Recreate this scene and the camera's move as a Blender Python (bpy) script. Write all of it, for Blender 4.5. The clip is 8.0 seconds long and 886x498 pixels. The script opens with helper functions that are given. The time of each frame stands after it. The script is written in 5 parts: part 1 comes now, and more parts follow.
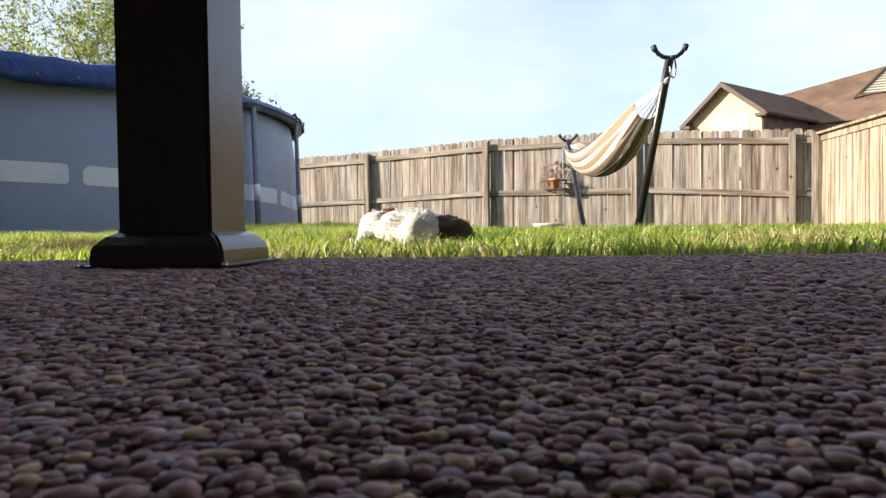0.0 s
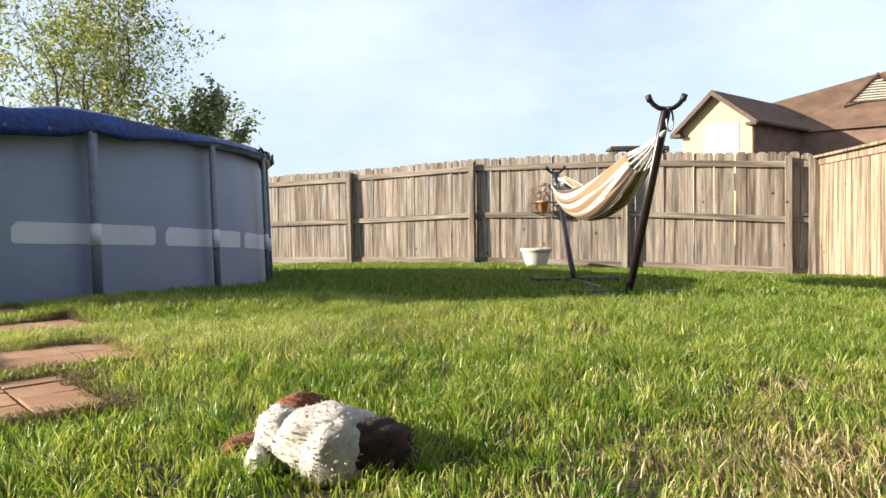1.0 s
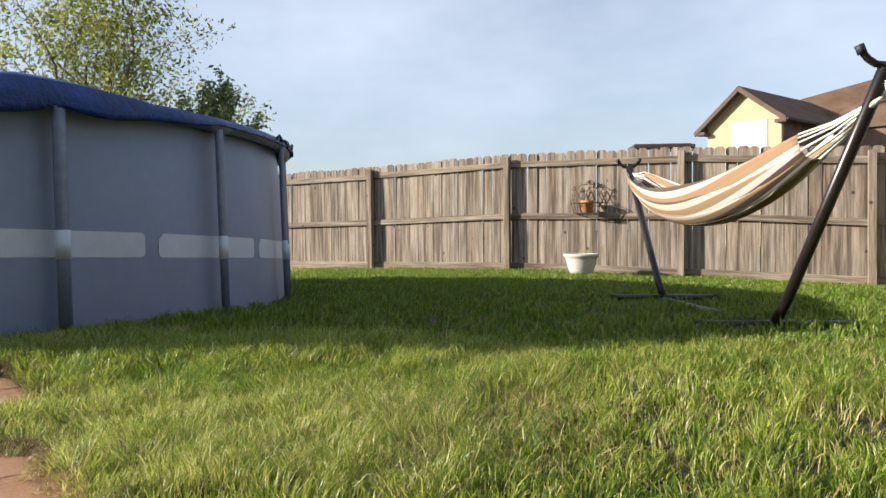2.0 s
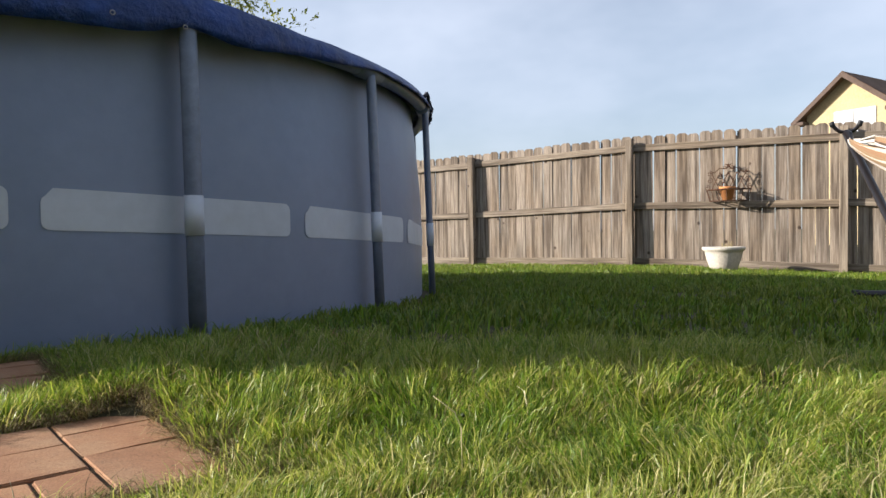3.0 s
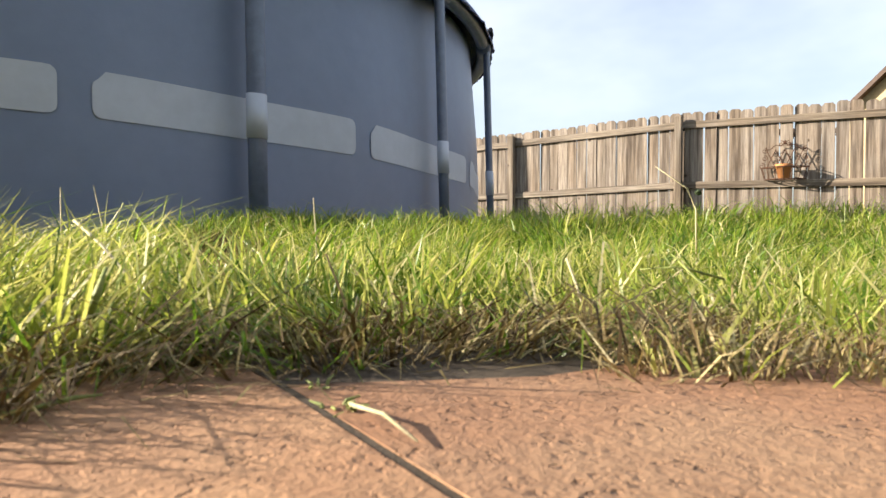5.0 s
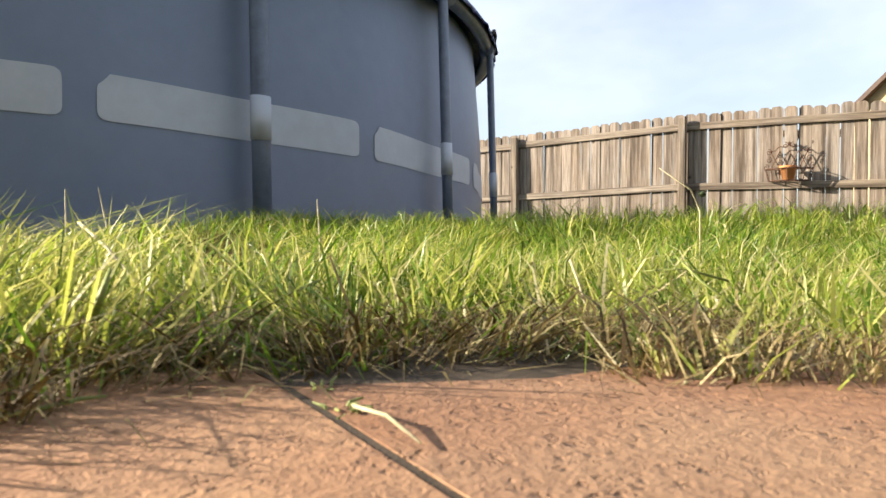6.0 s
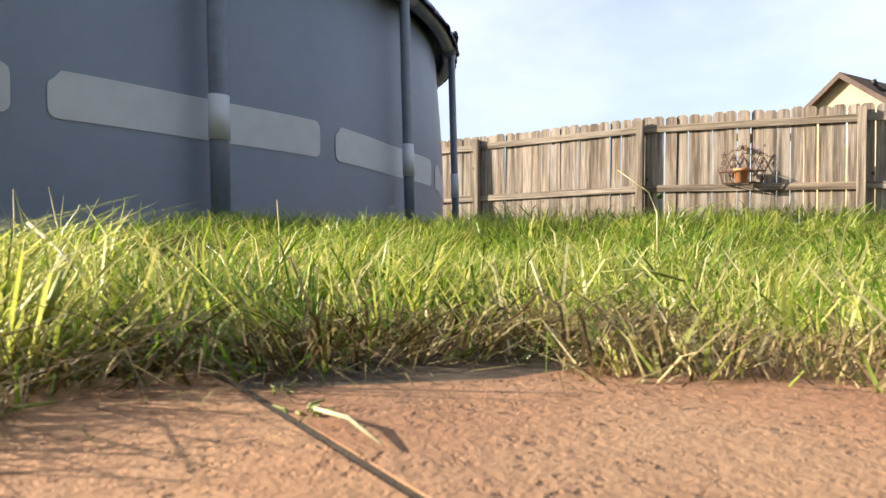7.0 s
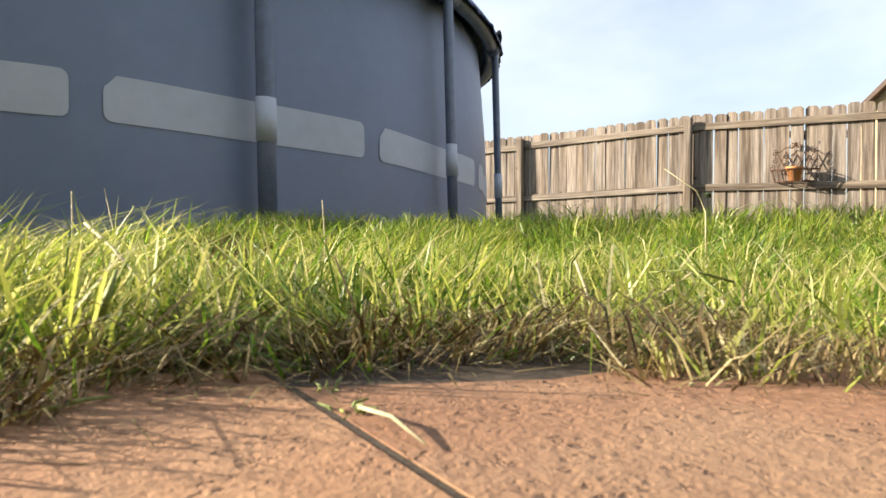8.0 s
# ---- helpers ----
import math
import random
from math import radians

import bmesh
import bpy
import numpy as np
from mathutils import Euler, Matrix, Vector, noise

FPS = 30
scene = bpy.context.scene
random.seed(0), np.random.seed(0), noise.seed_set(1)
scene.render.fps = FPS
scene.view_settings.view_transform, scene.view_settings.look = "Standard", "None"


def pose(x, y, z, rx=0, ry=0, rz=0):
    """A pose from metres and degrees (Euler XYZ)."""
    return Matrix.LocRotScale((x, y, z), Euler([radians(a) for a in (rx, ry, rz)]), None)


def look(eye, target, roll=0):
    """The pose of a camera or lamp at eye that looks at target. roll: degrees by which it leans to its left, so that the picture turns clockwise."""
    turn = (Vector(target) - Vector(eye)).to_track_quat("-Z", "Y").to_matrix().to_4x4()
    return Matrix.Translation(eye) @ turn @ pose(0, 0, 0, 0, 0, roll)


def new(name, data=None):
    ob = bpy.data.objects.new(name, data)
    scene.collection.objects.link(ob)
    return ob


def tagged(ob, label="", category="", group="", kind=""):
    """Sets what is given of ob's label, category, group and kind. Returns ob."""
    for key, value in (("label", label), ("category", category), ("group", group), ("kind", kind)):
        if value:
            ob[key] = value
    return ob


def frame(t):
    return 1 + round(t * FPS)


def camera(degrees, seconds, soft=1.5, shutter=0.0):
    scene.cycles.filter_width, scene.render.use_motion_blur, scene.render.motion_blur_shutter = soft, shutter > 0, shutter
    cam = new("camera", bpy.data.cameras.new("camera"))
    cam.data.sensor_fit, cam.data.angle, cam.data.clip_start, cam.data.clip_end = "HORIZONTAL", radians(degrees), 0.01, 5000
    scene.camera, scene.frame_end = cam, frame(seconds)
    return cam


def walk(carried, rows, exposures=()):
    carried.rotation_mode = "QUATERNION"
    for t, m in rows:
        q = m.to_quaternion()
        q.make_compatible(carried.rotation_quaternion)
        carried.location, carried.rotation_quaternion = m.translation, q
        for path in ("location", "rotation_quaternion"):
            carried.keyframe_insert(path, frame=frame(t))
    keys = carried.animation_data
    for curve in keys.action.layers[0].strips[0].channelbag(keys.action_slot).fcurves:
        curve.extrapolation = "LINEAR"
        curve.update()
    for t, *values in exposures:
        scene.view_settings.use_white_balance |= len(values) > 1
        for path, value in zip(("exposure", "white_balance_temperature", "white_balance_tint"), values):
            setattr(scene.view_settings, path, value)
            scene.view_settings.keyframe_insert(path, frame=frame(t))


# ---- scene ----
cam = camera(66.0, 8.0)
cam.data.dof.use_dof, cam.data.dof.focus_distance, cam.data.dof.aperture_fstop = True, 2.5, 46.0
PATH = [
    (0, (0.597, 1.436, 0.025), (0.438, 3.429, -0.033), -0.7),
    (0.2, (0.597, 1.436, 0.025), (0.438, 3.429, -0.033), -0.7),
    (0.5, (0.62, 1.494, 0.133), (0.467, 3.487, 0.079), -0.8),
    (0.7, (0.635, 1.614, 0.231), (0.501, 3.609, 0.177), -0.8),
    (1, (0.675, 1.885, 0.369), (0.543, 3.88, 0.317), -0.7),
    (1.2, (0.677, 2.105, 0.394), (0.547, 4.101, 0.342), -0.7),
    (2.3, (0.017, 3.174, 0.421), (-0.167, 5.164, 0.369), -0.6),
    (2.5, (-0.131, 3.322, 0.413), (-0.343, 5.311, 0.366), -0.7),
    (3, (-0.496, 3.773, 0.305), (-0.835, 5.743, 0.258), -0.8),
    (3.2, (-0.594, 3.892, 0.212), (-0.981, 5.854, 0.156), -0.5),
    (3.5, (-0.69, 4.003, 0.082), (-1.086, 5.963, 0.024), -0.1),
    (3.6, (-0.715, 3.992, 0.046), (-1.106, 5.952, -0.011), -0.1),
]
# landed on the paver pad: seconds, yaw, pitch
LANDED = [(3.75, 11.2, -1.62), (4.0, 11.4, -1.6), (4.5, 11.68, -1.5), (5.2, 11.95, -1.4), (5.8, 12.1, -1.3), (6.2, 12.22, -1.28), (6.3, 11.5, -1.28), (6.4, 9.35, -1.27), (6.5, 9.02, -1.26), (7.0, 8.97, -1.2),
          (7.1, 9.25, -1.2), (7.2, 11.05, -1.2), (7.3, 11.7, -1.2), (7.4, 12.0, -1.2), (7.6, 12.27, -1.2), (8.0, 12.6, -1.2)]
ROUTE = [(t, look(eye, target, roll)) for t, eye, target, roll in PATH]
ROUTE += [(t, pose(-0.726, 3.976, 0.029, 90 + pitch, 0, yaw)) for t, yaw, pitch in LANDED]
walk(cam, ROUTE, [(0.0, 1.62, 6080, 10), (1.0, 1.52, 6250, 10), (1.3, 1.45, 6300, 10), (2.3, 1.1, 6100, 11), (3.2, 1.15, 6150, 12), (3.5, 1.52, 6400, 11), (8.0, 1.58, 6500, 10)])

# ---- light: low sun from the west (-x), clear sky with thin cloud ----
SUN_EL, SUN_TURN = radians(17.0), radians(8.0)
world = bpy.data.worlds.new("sky")
scene.world = world
world.use_nodes = True
wn, wl = world.node_tree.nodes, world.node_tree.links
wn.clear()
w_out = wn.new("ShaderNodeOutputWorld")
w_bg = wn.new("ShaderNodeBackground")
w_sky = wn.new("ShaderNodeTexSky")
w_sky.sky_type = "NISHITA"
w_sky.sun_disc = False
w_sky.sun_elevation = SUN_EL
w_sky.sun_rotation = radians(-90) - SUN_TURN
w_sky.air_density, w_sky.dust_density, w_sky.ozone_density = 1.0, 1.2, 1.2
w_tc = wn.new("ShaderNodeTexCoord")
w_map = wn.new("ShaderNodeMapping")
w_map.inputs["Scale"].default_value = (1.6, 1.6, 3.4)
w_noise = wn.new("ShaderNodeTexNoise")
w_noise.inputs["Scale"].default_value = 1.1
w_noise.inputs["Detail"].default_value = 5
w_noise.inputs["Roughness"].default_value = 0.55
w_ramp = wn.new("ShaderNodeValToRGB")
w_ramp.color_ramp.elements[0].position, w_ramp.color_ramp.elements[1].position = 0.36, 0.74
w_ramp.color_ramp.elements[0].color = (0.16, 0.16, 0.16, 1)
w_ramp.color_ramp.elements[1].color = (0.66, 0.66, 0.66, 1)
w_mix = wn.new("ShaderNodeMixRGB")
w_mix.inputs["Color2"].default_value = (6.7, 7.1, 7.9, 1)
wl.new(w_tc.outputs["Generated"], w_map.inputs["Vector"])
wl.new(w_map.outputs["Vector"], w_noise.inputs["Vector"])
wl.new(w_noise.outputs["Fac"], w_ramp.inputs["Fac"])
wl.new(w_ramp.outputs["Color"], w_mix.inputs["Fac"])
wl.new(w_sky.outputs["Color"], w_mix.inputs["Color1"])
wl.new(w_mix.outputs["Color"], w_bg.inputs["Color"])
w_bg.inputs["Strength"].default_value = 0.066
wl.new(w_bg.outputs["Background"], w_out.inputs["Surface"])
sun = new("sun", bpy.data.lights.new("sun", "SUN"))
sun.data.energy, sun.data.angle, sun.data.color = 5.0, radians(0.53), (1.0, 0.87, 0.70)
sun.matrix_world = look((-20 * math.cos(SUN_EL) * math.cos(SUN_TURN), -20 * math.cos(SUN_EL) * math.sin(SUN_TURN), 20 * math.sin(SUN_EL)), (0, 0, 0))


# ---- materials ----
def material(name, base, rough=0.7, metal=0.0):
    """A principled material; returns it with its nodes, links and shader."""
    m = bpy.data.materials.new(name)
    m.use_nodes = True
    n, l = m.node_tree.nodes, m.node_tree.links
    b = n["Principled BSDF"]
    b.inputs["Base Color"].default_value = (*base, 1)
    b.inputs["Roughness"].default_value = rough
    b.inputs["Metallic"].default_value = metal
    return m, n, l, b


def coords(n, l, scale=(1, 1, 1)):
    tc, mp = n.new("ShaderNodeTexCoord"), n.new("ShaderNodeMapping")
    mp.inputs["Scale"].default_value = scale
    l.new(tc.outputs["Object"], mp.inputs["Vector"])
    return mp.outputs["Vector"]


def noise_tex(n, l, vec, scale, detail=4, rough=0.55):
    t = n.new("ShaderNodeTexNoise")
    t.inputs["Scale"].default_value, t.inputs["Detail"].default_value, t.inputs["Roughness"].default_value = scale, detail, rough
    l.new(vec, t.inputs["Vector"])
    return t.outputs["Fac"]


def ramp(n, l, fac, stops):
    r = n.new("ShaderNodeValToRGB")
    e = r.color_ramp.elements
    while len(e) < len(stops):
        e.new(0.5)
    for k, (p, c) in zip(e, stops):
        k.position, k.color = p, (*c, 1)
    l.new(fac, r.inputs["Fac"])
    return r.outputs["Color"]


def mix(n, l, a, b, fac, mode="MIX"):
    m = n.new("ShaderNodeMixRGB")
    m.blend_type = mode
    for key, v in (("Color1", a), ("Color2", b), ("Fac", fac)):
        if isinstance(v, (int, float)):
            m.inputs[key].default_value = v
        elif isinstance(v, tuple):
            m.inputs[key].default_value = (*v, 1)
        else:
            l.new(v, m.inputs[key])
    return m.outputs["Color"]


def bump(n, l, b, height, strength=0.3, distance=0.01):
    k = n.new("ShaderNodeBump")
    k.inputs["Strength"].default_value, k.inputs["Distance"].default_value = strength, distance
    l.new(height, k.inputs["Height"])
    l.new(k.outputs["Normal"], b.inputs["Normal"])


def mottled(name, dark, light, scale, rough=0.7, metal=0.0, stretch=(1, 1, 1), fine=8.0, strength=0.25, dist=0.004, grain=0.55):
    m, n, l, b = material(name, light, rough, metal)
    v = coords(n, l, stretch)
    big, small = noise_tex(n, l, v, scale), noise_tex(n, l, v, scale * fine, 6, 0.65)
    c = ramp(n, l, big, [(0.3, dark), (0.7, light)])
    c = mix(n, l, c, ramp(n, l, small, [(0.3, (0.45, 0.45, 0.45)), (0.7, (1, 1, 1))]), grain, "MULTIPLY")
    l.new(c, b.inputs["Base Color"])
    bump(n, l, b, small, strength, dist)
    return m


def weathered_wood(name, tones, grey):
    """Weathered board: grain along z, knots, each board in a tone of its own."""
    m, n, l, b = material(name, tones[0], 0.85)
    info = n.new("ShaderNodeObjectInfo")
    tc = n.new("ShaderNodeTexCoord")
    off = n.new("ShaderNodeVectorMath")
    off.operation = "MULTIPLY_ADD"
    comb = n.new("ShaderNodeCombineXYZ")
    for k in ("X", "Y", "Z"):
        l.new(info.outputs["Random"], comb.inputs[k])
    off.inputs[1].default_value = (7.3, 11.1, 23.7)
    l.new(comb.outputs[0], off.inputs[0])
    l.new(tc.outputs["Object"], off.inputs[2])
    mp = n.new("ShaderNodeMapping")
    mp.inputs["Scale"].default_value = (1, 1, 0.045)
    l.new(off.outputs[0], mp.inputs["Vector"])
    grain = noise_tex(n, l, mp.outputs["Vector"], 70, 6, 0.7)
    streak = noise_tex(n, l, mp.outputs["Vector"], 18, 3)
    patch = noise_tex(n, l, off.outputs[0], 2.2, 3)
    knot = n.new("ShaderNodeTexVoronoi")
    knot.inputs["Scale"].default_value = 3.4
    l.new(off.outputs[0], knot.inputs["Vector"])
    base = ramp(n, l, info.outputs["Random"], [(0.0, tones[0]), (0.35, tones[1]), (0.7, tones[2]), (1.0, tones[3])])
    base = mix(n, l, base, grey, ramp(n, l, patch, [(0.4, (0, 0, 0)), (0.75, (0.7, 0.7, 0.7))]))
    base = mix(n, l, base, ramp(n, l, streak, [(0.36, (0.24, 0.20, 0.17)), (0.60, (1.05, 1.03, 1.0))]), 0.85, "MULTIPLY")
    base = mix(n, l, base, ramp(n, l, grain, [(0.36, (0.40, 0.37, 0.34)), (0.62, (1, 1, 1))]), 0.8, "MULTIPLY")
    base = mix(n, l, base, ramp(n, l, knot.outputs["Distance"], [(0.05, (0.14, 0.09, 0.06)), (0.10, (1, 1, 1))]), 0.9, "MULTIPLY")
    l.new(base, b.inputs["Base Color"])
    bump(n, l, b, grain, 0.35, 0.003)
    return m


def leafy(name, stops, shine=0.5, through_light=0.45):
    """Blades and leaves: each island a colour of its own, light passes through."""
    m = bpy.data.materials.new(name)
    m.use_nodes = True
    n, l = m.node_tree.nodes, m.node_tree.links
    b = n["Principled BSDF"]
    g = n.new("ShaderNodeNewGeometry")
    c = ramp(n, l, g.outputs["Random Per Island"], stops)
    l.new(c, b.inputs["Base Color"])
    b.inputs["Roughness"].default_value = shine
    t = n.new("ShaderNodeBsdfTranslucent")
    l.new(mix(n, l, c, (1.0, 0.95, 0.35), 0.35, "MULTIPLY"), t.inputs["Color"])
    mx = n.new("ShaderNodeMixShader")
    mx.inputs[0].default_value = through_light
    l.new(b.outputs[0], mx.inputs[1])
    l.new(t.outputs[0], mx.inputs[2])
    l.new(mx.outputs[0], n["Material Output"].inputs["Surface"])
    return m


WOOD_OLD = weathered_wood("weathered_fence_wood", [(0.27, 0.215, 0.165), (0.335, 0.28, 0.225), (0.385, 0.335, 0.285), (0.30, 0.255, 0.215)], (0.345, 0.32, 0.295))
WOOD_RAIL = weathered_wood("weathered_rail_wood", [(0.27, 0.22, 0.165), (0.31, 0.26, 0.20), (0.34, 0.295, 0.24), (0.29, 0.245, 0.195)], (0.33, 0.30, 0.265))
WOOD_NEW = weathered_wood("tan_fence_wood", [(0.32, 0.24, 0.165), (0.38, 0.295, 0.205), (0.43, 0.345, 0.25), (0.35, 0.27, 0.19)], (0.37, 0.315, 0.25))
SOIL = mottled("lawn_soil", (0.04, 0.04, 0.014), (0.10, 0.085, 0.035), 3.0, 0.95, fine=14, strength=0.6, dist=0.02)
CONCRETE = mottled("aggregate_matrix", (0.10, 0.064, 0.062), (0.19, 0.13, 0.125), 40, 0.9)
LINER = mottled("grey_blue_vinyl", (0.215, 0.262, 0.375), (0.25, 0.30, 0.42), 1.6, 0.45, fine=9, strength=0.10, dist=0.01, grain=0.14)
LINER_WHITE = mottled("pale_vinyl_band", (0.56, 0.60, 0.67), (0.62, 0.66, 0.73), 3.0, 0.5, fine=5, strength=0.04, grain=0.2)
STEEL_GREY = mottled("grey_coated_steel", (0.16, 0.195, 0.28), (0.21, 0.25, 0.34), 4.0, 0.38, fine=6, strength=0.05)
TARP = mottled("blue_tarp", (0.004, 0.026, 0.13), (0.008, 0.055, 0.27), 4.0, 0.42, fine=4, strength=0.8, dist=0.03)
BLACK_STEEL = mottled("dark_brown_coated_steel", (0.010, 0.008, 0.008), (0.017, 0.013, 0.013), 6.0, 0.3, fine=8, strength=0.05)
COLUMN_PAINT = mottled("dark_bronze_paint", (0.020, 0.016, 0.019), (0.030, 0.024, 0.028), 5.0, 0.25, fine=20, strength=0.04)


# ---- mesh helpers ----
def finish(name, me, mat, parent=None, label=""):
    ob = new(name, me)
    if mat:
        me.materials.append(mat)
    ob.parent = parent
    if label:
        ob["label"] = label
    return ob


def part(name, bm, mat, parent=None, label="", smooth=False):
    me = bpy.data.meshes.new(name)
    bm.normal_update()
    bm.to_mesh(me)
    bm.free()
    if smooth:
        me.polygons.foreach_set("use_smooth", [True] * len(me.polygons))
    return finish(name, me, mat, parent, label)


def np_mesh(name, co, faces, smooth=False):
    """A mesh from arrays: co (n, 3), faces (m, k) of one size."""
    me = bpy.data.meshes.new(name)
    co, faces = np.asarray(co, dtype=np.float32), np.asarray(faces, dtype=np.int32)
    k = faces.shape[1]
    me.vertices.add(len(co))
    me.vertices.foreach_set("co", co.ravel())
    me.loops.add(faces.size)
    me.loops.foreach_set("vertex_index", faces.ravel())
    me.polygons.add(len(faces))
    me.polygons.foreach_set("loop_start", np.arange(0, faces.size, k, dtype=np.int32))
    me.polygons.foreach_set("use_smooth", np.full(len(faces), smooth))
    me.update(calc_edges=True)
    return me


def add_box(bm, size, m=None, bevel=0.0, segments=1):
    b2 = bmesh.new()
    bmesh.ops.create_cube(b2, size=1.0, matrix=Matrix.Diagonal((*size, 1)))
    if bevel:
        bmesh.ops.bevel(b2, geom=b2.edges[:], offset=bevel, segments=segments, affect="EDGES")
    if m is not None:
        b2.transform(m)
    tmp = bpy.data.meshes.new("tmp")
    b2.to_mesh(tmp)
    b2.free()
    bm.from_mesh(tmp)
    bpy.data.meshes.remove(tmp)
    return bm


def box(size, m=None, bevel=0.0, segments=1):
    return add_box(bmesh.new(), size, m, bevel, segments)


def add_tube(bm, pts, radius, sides=10, flat=1.0, facing=None):
    """A round tube along points; radius is one number or one per point."""
    pts = [Vector(p) for p in pts]
    radii = radius if isinstance(radius, (list, tuple)) else [radius] * len(pts)
    rings, up = [], Vector((0, 0, 1))
    for i, p in enumerate(pts):
        d = (pts[min(i + 1, len(pts) - 1)] - pts[max(i - 1, 0)]).normalized()
        ref = Vector(facing) if facing else up if abs(d.dot(up)) < 0.95 else Vector((0, 1, 0))
        a = d.cross(ref).normalized()
        b = a.cross(d).normalized()
        rings.append([bm.verts.new(p + radii[i] * (math.cos(2 * math.pi * k / sides) * a + flat * math.sin(2 * math.pi * k / sides) * b)) for k in range(sides)])
    for r0, r1 in zip(rings, rings[1:]):
        for k in range(sides):
            bm.faces.new((r0[k], r0[(k + 1) % sides], r1[(k + 1) % sides], r1[k]))
    bm.faces.new(rings[0][::-1])
    bm.faces.new(rings[-1])
    return bm


def tube(pts, radius, sides=10, flat=1.0, facing=None):
    """A tube as a mesh of its own; facing is the way in which flat squashes it."""
    return add_tube(bmesh.new(), pts, radius, sides, flat, facing)


def holder(name, at=(0, 0, 0), turn=0.0):
    ob = new(name)
    ob.matrix_world = pose(*at, 0, 0, turn)
    return ob


# ---- ground ----
def ground_z(x, y):
    """Height of the lawn: level by the patio, falling gently to the back fence and its right corner."""
    x, y = np.asarray(x, dtype=float), np.asarray(y, dtype=float)
    z = -0.02 - 0.0205 * np.clip(y - 5.2, 0, 9.5)
    z = z - 0.04 * np.clip(x - 0.9, 0, 6) * np.clip((y - 5.0) / 6.5, 0, 1)
    line = 5.0 + 0.06 * (x + 0.7)          # a low swell across the lawn: steep towards the patio, long towards the fence
    rise = np.clip((y - line + 0.22) / 0.3, 0, 1) * (1 - np.clip((y - line - 0.2) / 2.4, 0, 1)) * np.clip((x + 1.62) / 0.3, 0, 1) * (1 - np.clip((x + 0.35) / 0.8, 0, 1))
    z = z + 0.042 * rise * rise * (3 - 2 * rise)
    z = z + 0.008 * np.sin(2.1 * x + 0.7) * np.sin(1.7 * y) * np.clip((y - 2.5) / 2, 0, 1)
    return z


def gz(x, y):
    return float(ground_z(x, y))


PATIO_EDGE, PATIO_Z = 2.36, -0.012

# ---- setting: lawn, patio, house wall behind the camera, added shade wall ----
def make_ground():
    xs = np.concatenate([[-400, -150, -60, -25, -12], np.arange(-9, -2.8, 0.3), np.arange(-2.7, 2.75, 0.1), np.arange(2.9, 9.01, 0.3), [12, 25, 60, 150, 400]])
    ys = np.concatenate([[-300, -100, -30, -8, -3], np.arange(0, 2.3, 0.3), np.arange(2.3, 7.05, 0.1), np.arange(7.3, 16.01, 0.3), [22, 40, 80, 200, 700]])
    gx, gy = np.meshgrid(xs, ys)
    co = np.stack([gx.ravel(), gy.ravel(), ground_z(gx.ravel(), gy.ravel()) - 0.004], 1)
    co[(co[:, 1] < PATIO_EDGE - 0.05), 2] = -0.09
    w, h = len(xs), len(ys)
    i = (np.arange(h - 1)[:, None] * w + np.arange(w - 1)).ravel()
    ob = finish("ground", np_mesh("ground", co, np.stack([i, i + 1, i + w + 1, i + w], 1), True), SOIL)
    tagged(ob, "brown soil of the lawn between the grass", "lawn", kind="structure")


make_ground()
bm = box((9.8, 5.0, 0.16), pose(3.1, PATIO_EDGE - 2.5, PATIO_Z - 0.084), 0.012, 2)
tagged(part("patio", bm, CONCRETE), "dark exposed-aggregate concrete patio slab in shade", "patio", kind="structure")

STUCCO = mottled("tan_stucco", (0.36, 0.30, 0.22), (0.42, 0.36, 0.27), 3.0, 0.9, fine=30, strength=0.3)
SOFFIT = mottled("white_soffit_paint", (0.55, 0.54, 0.50), (0.62, 0.60, 0.56), 2.0, 0.8)
tagged(part("wall_south", box((18, 0.2, 2.9), pose(1.0, -1.6, 1.38)), STUCCO), "plain tan house wall behind the patio", "wall", kind="structure")
# unseen wall, added to block the low sun; its end sets the patio's shade edge
tagged(part("shade_wall_west", box((0.2, 3.58, 2.9), pose(-1.9, 0.285, 1.38)), STUCCO), "plain tan wall added out of view to shade the patio", "wall", kind="structure")
tagged(part("ceiling", box((8.0, 4.05, 0.16), pose(2.2, 0.45, 2.72)), SOFFIT), "plain white porch ceiling over the patio", "ceiling", kind="structure")

# ---- patio column ----
CX, CY, COLW = 0.232, 2.212, 0.106


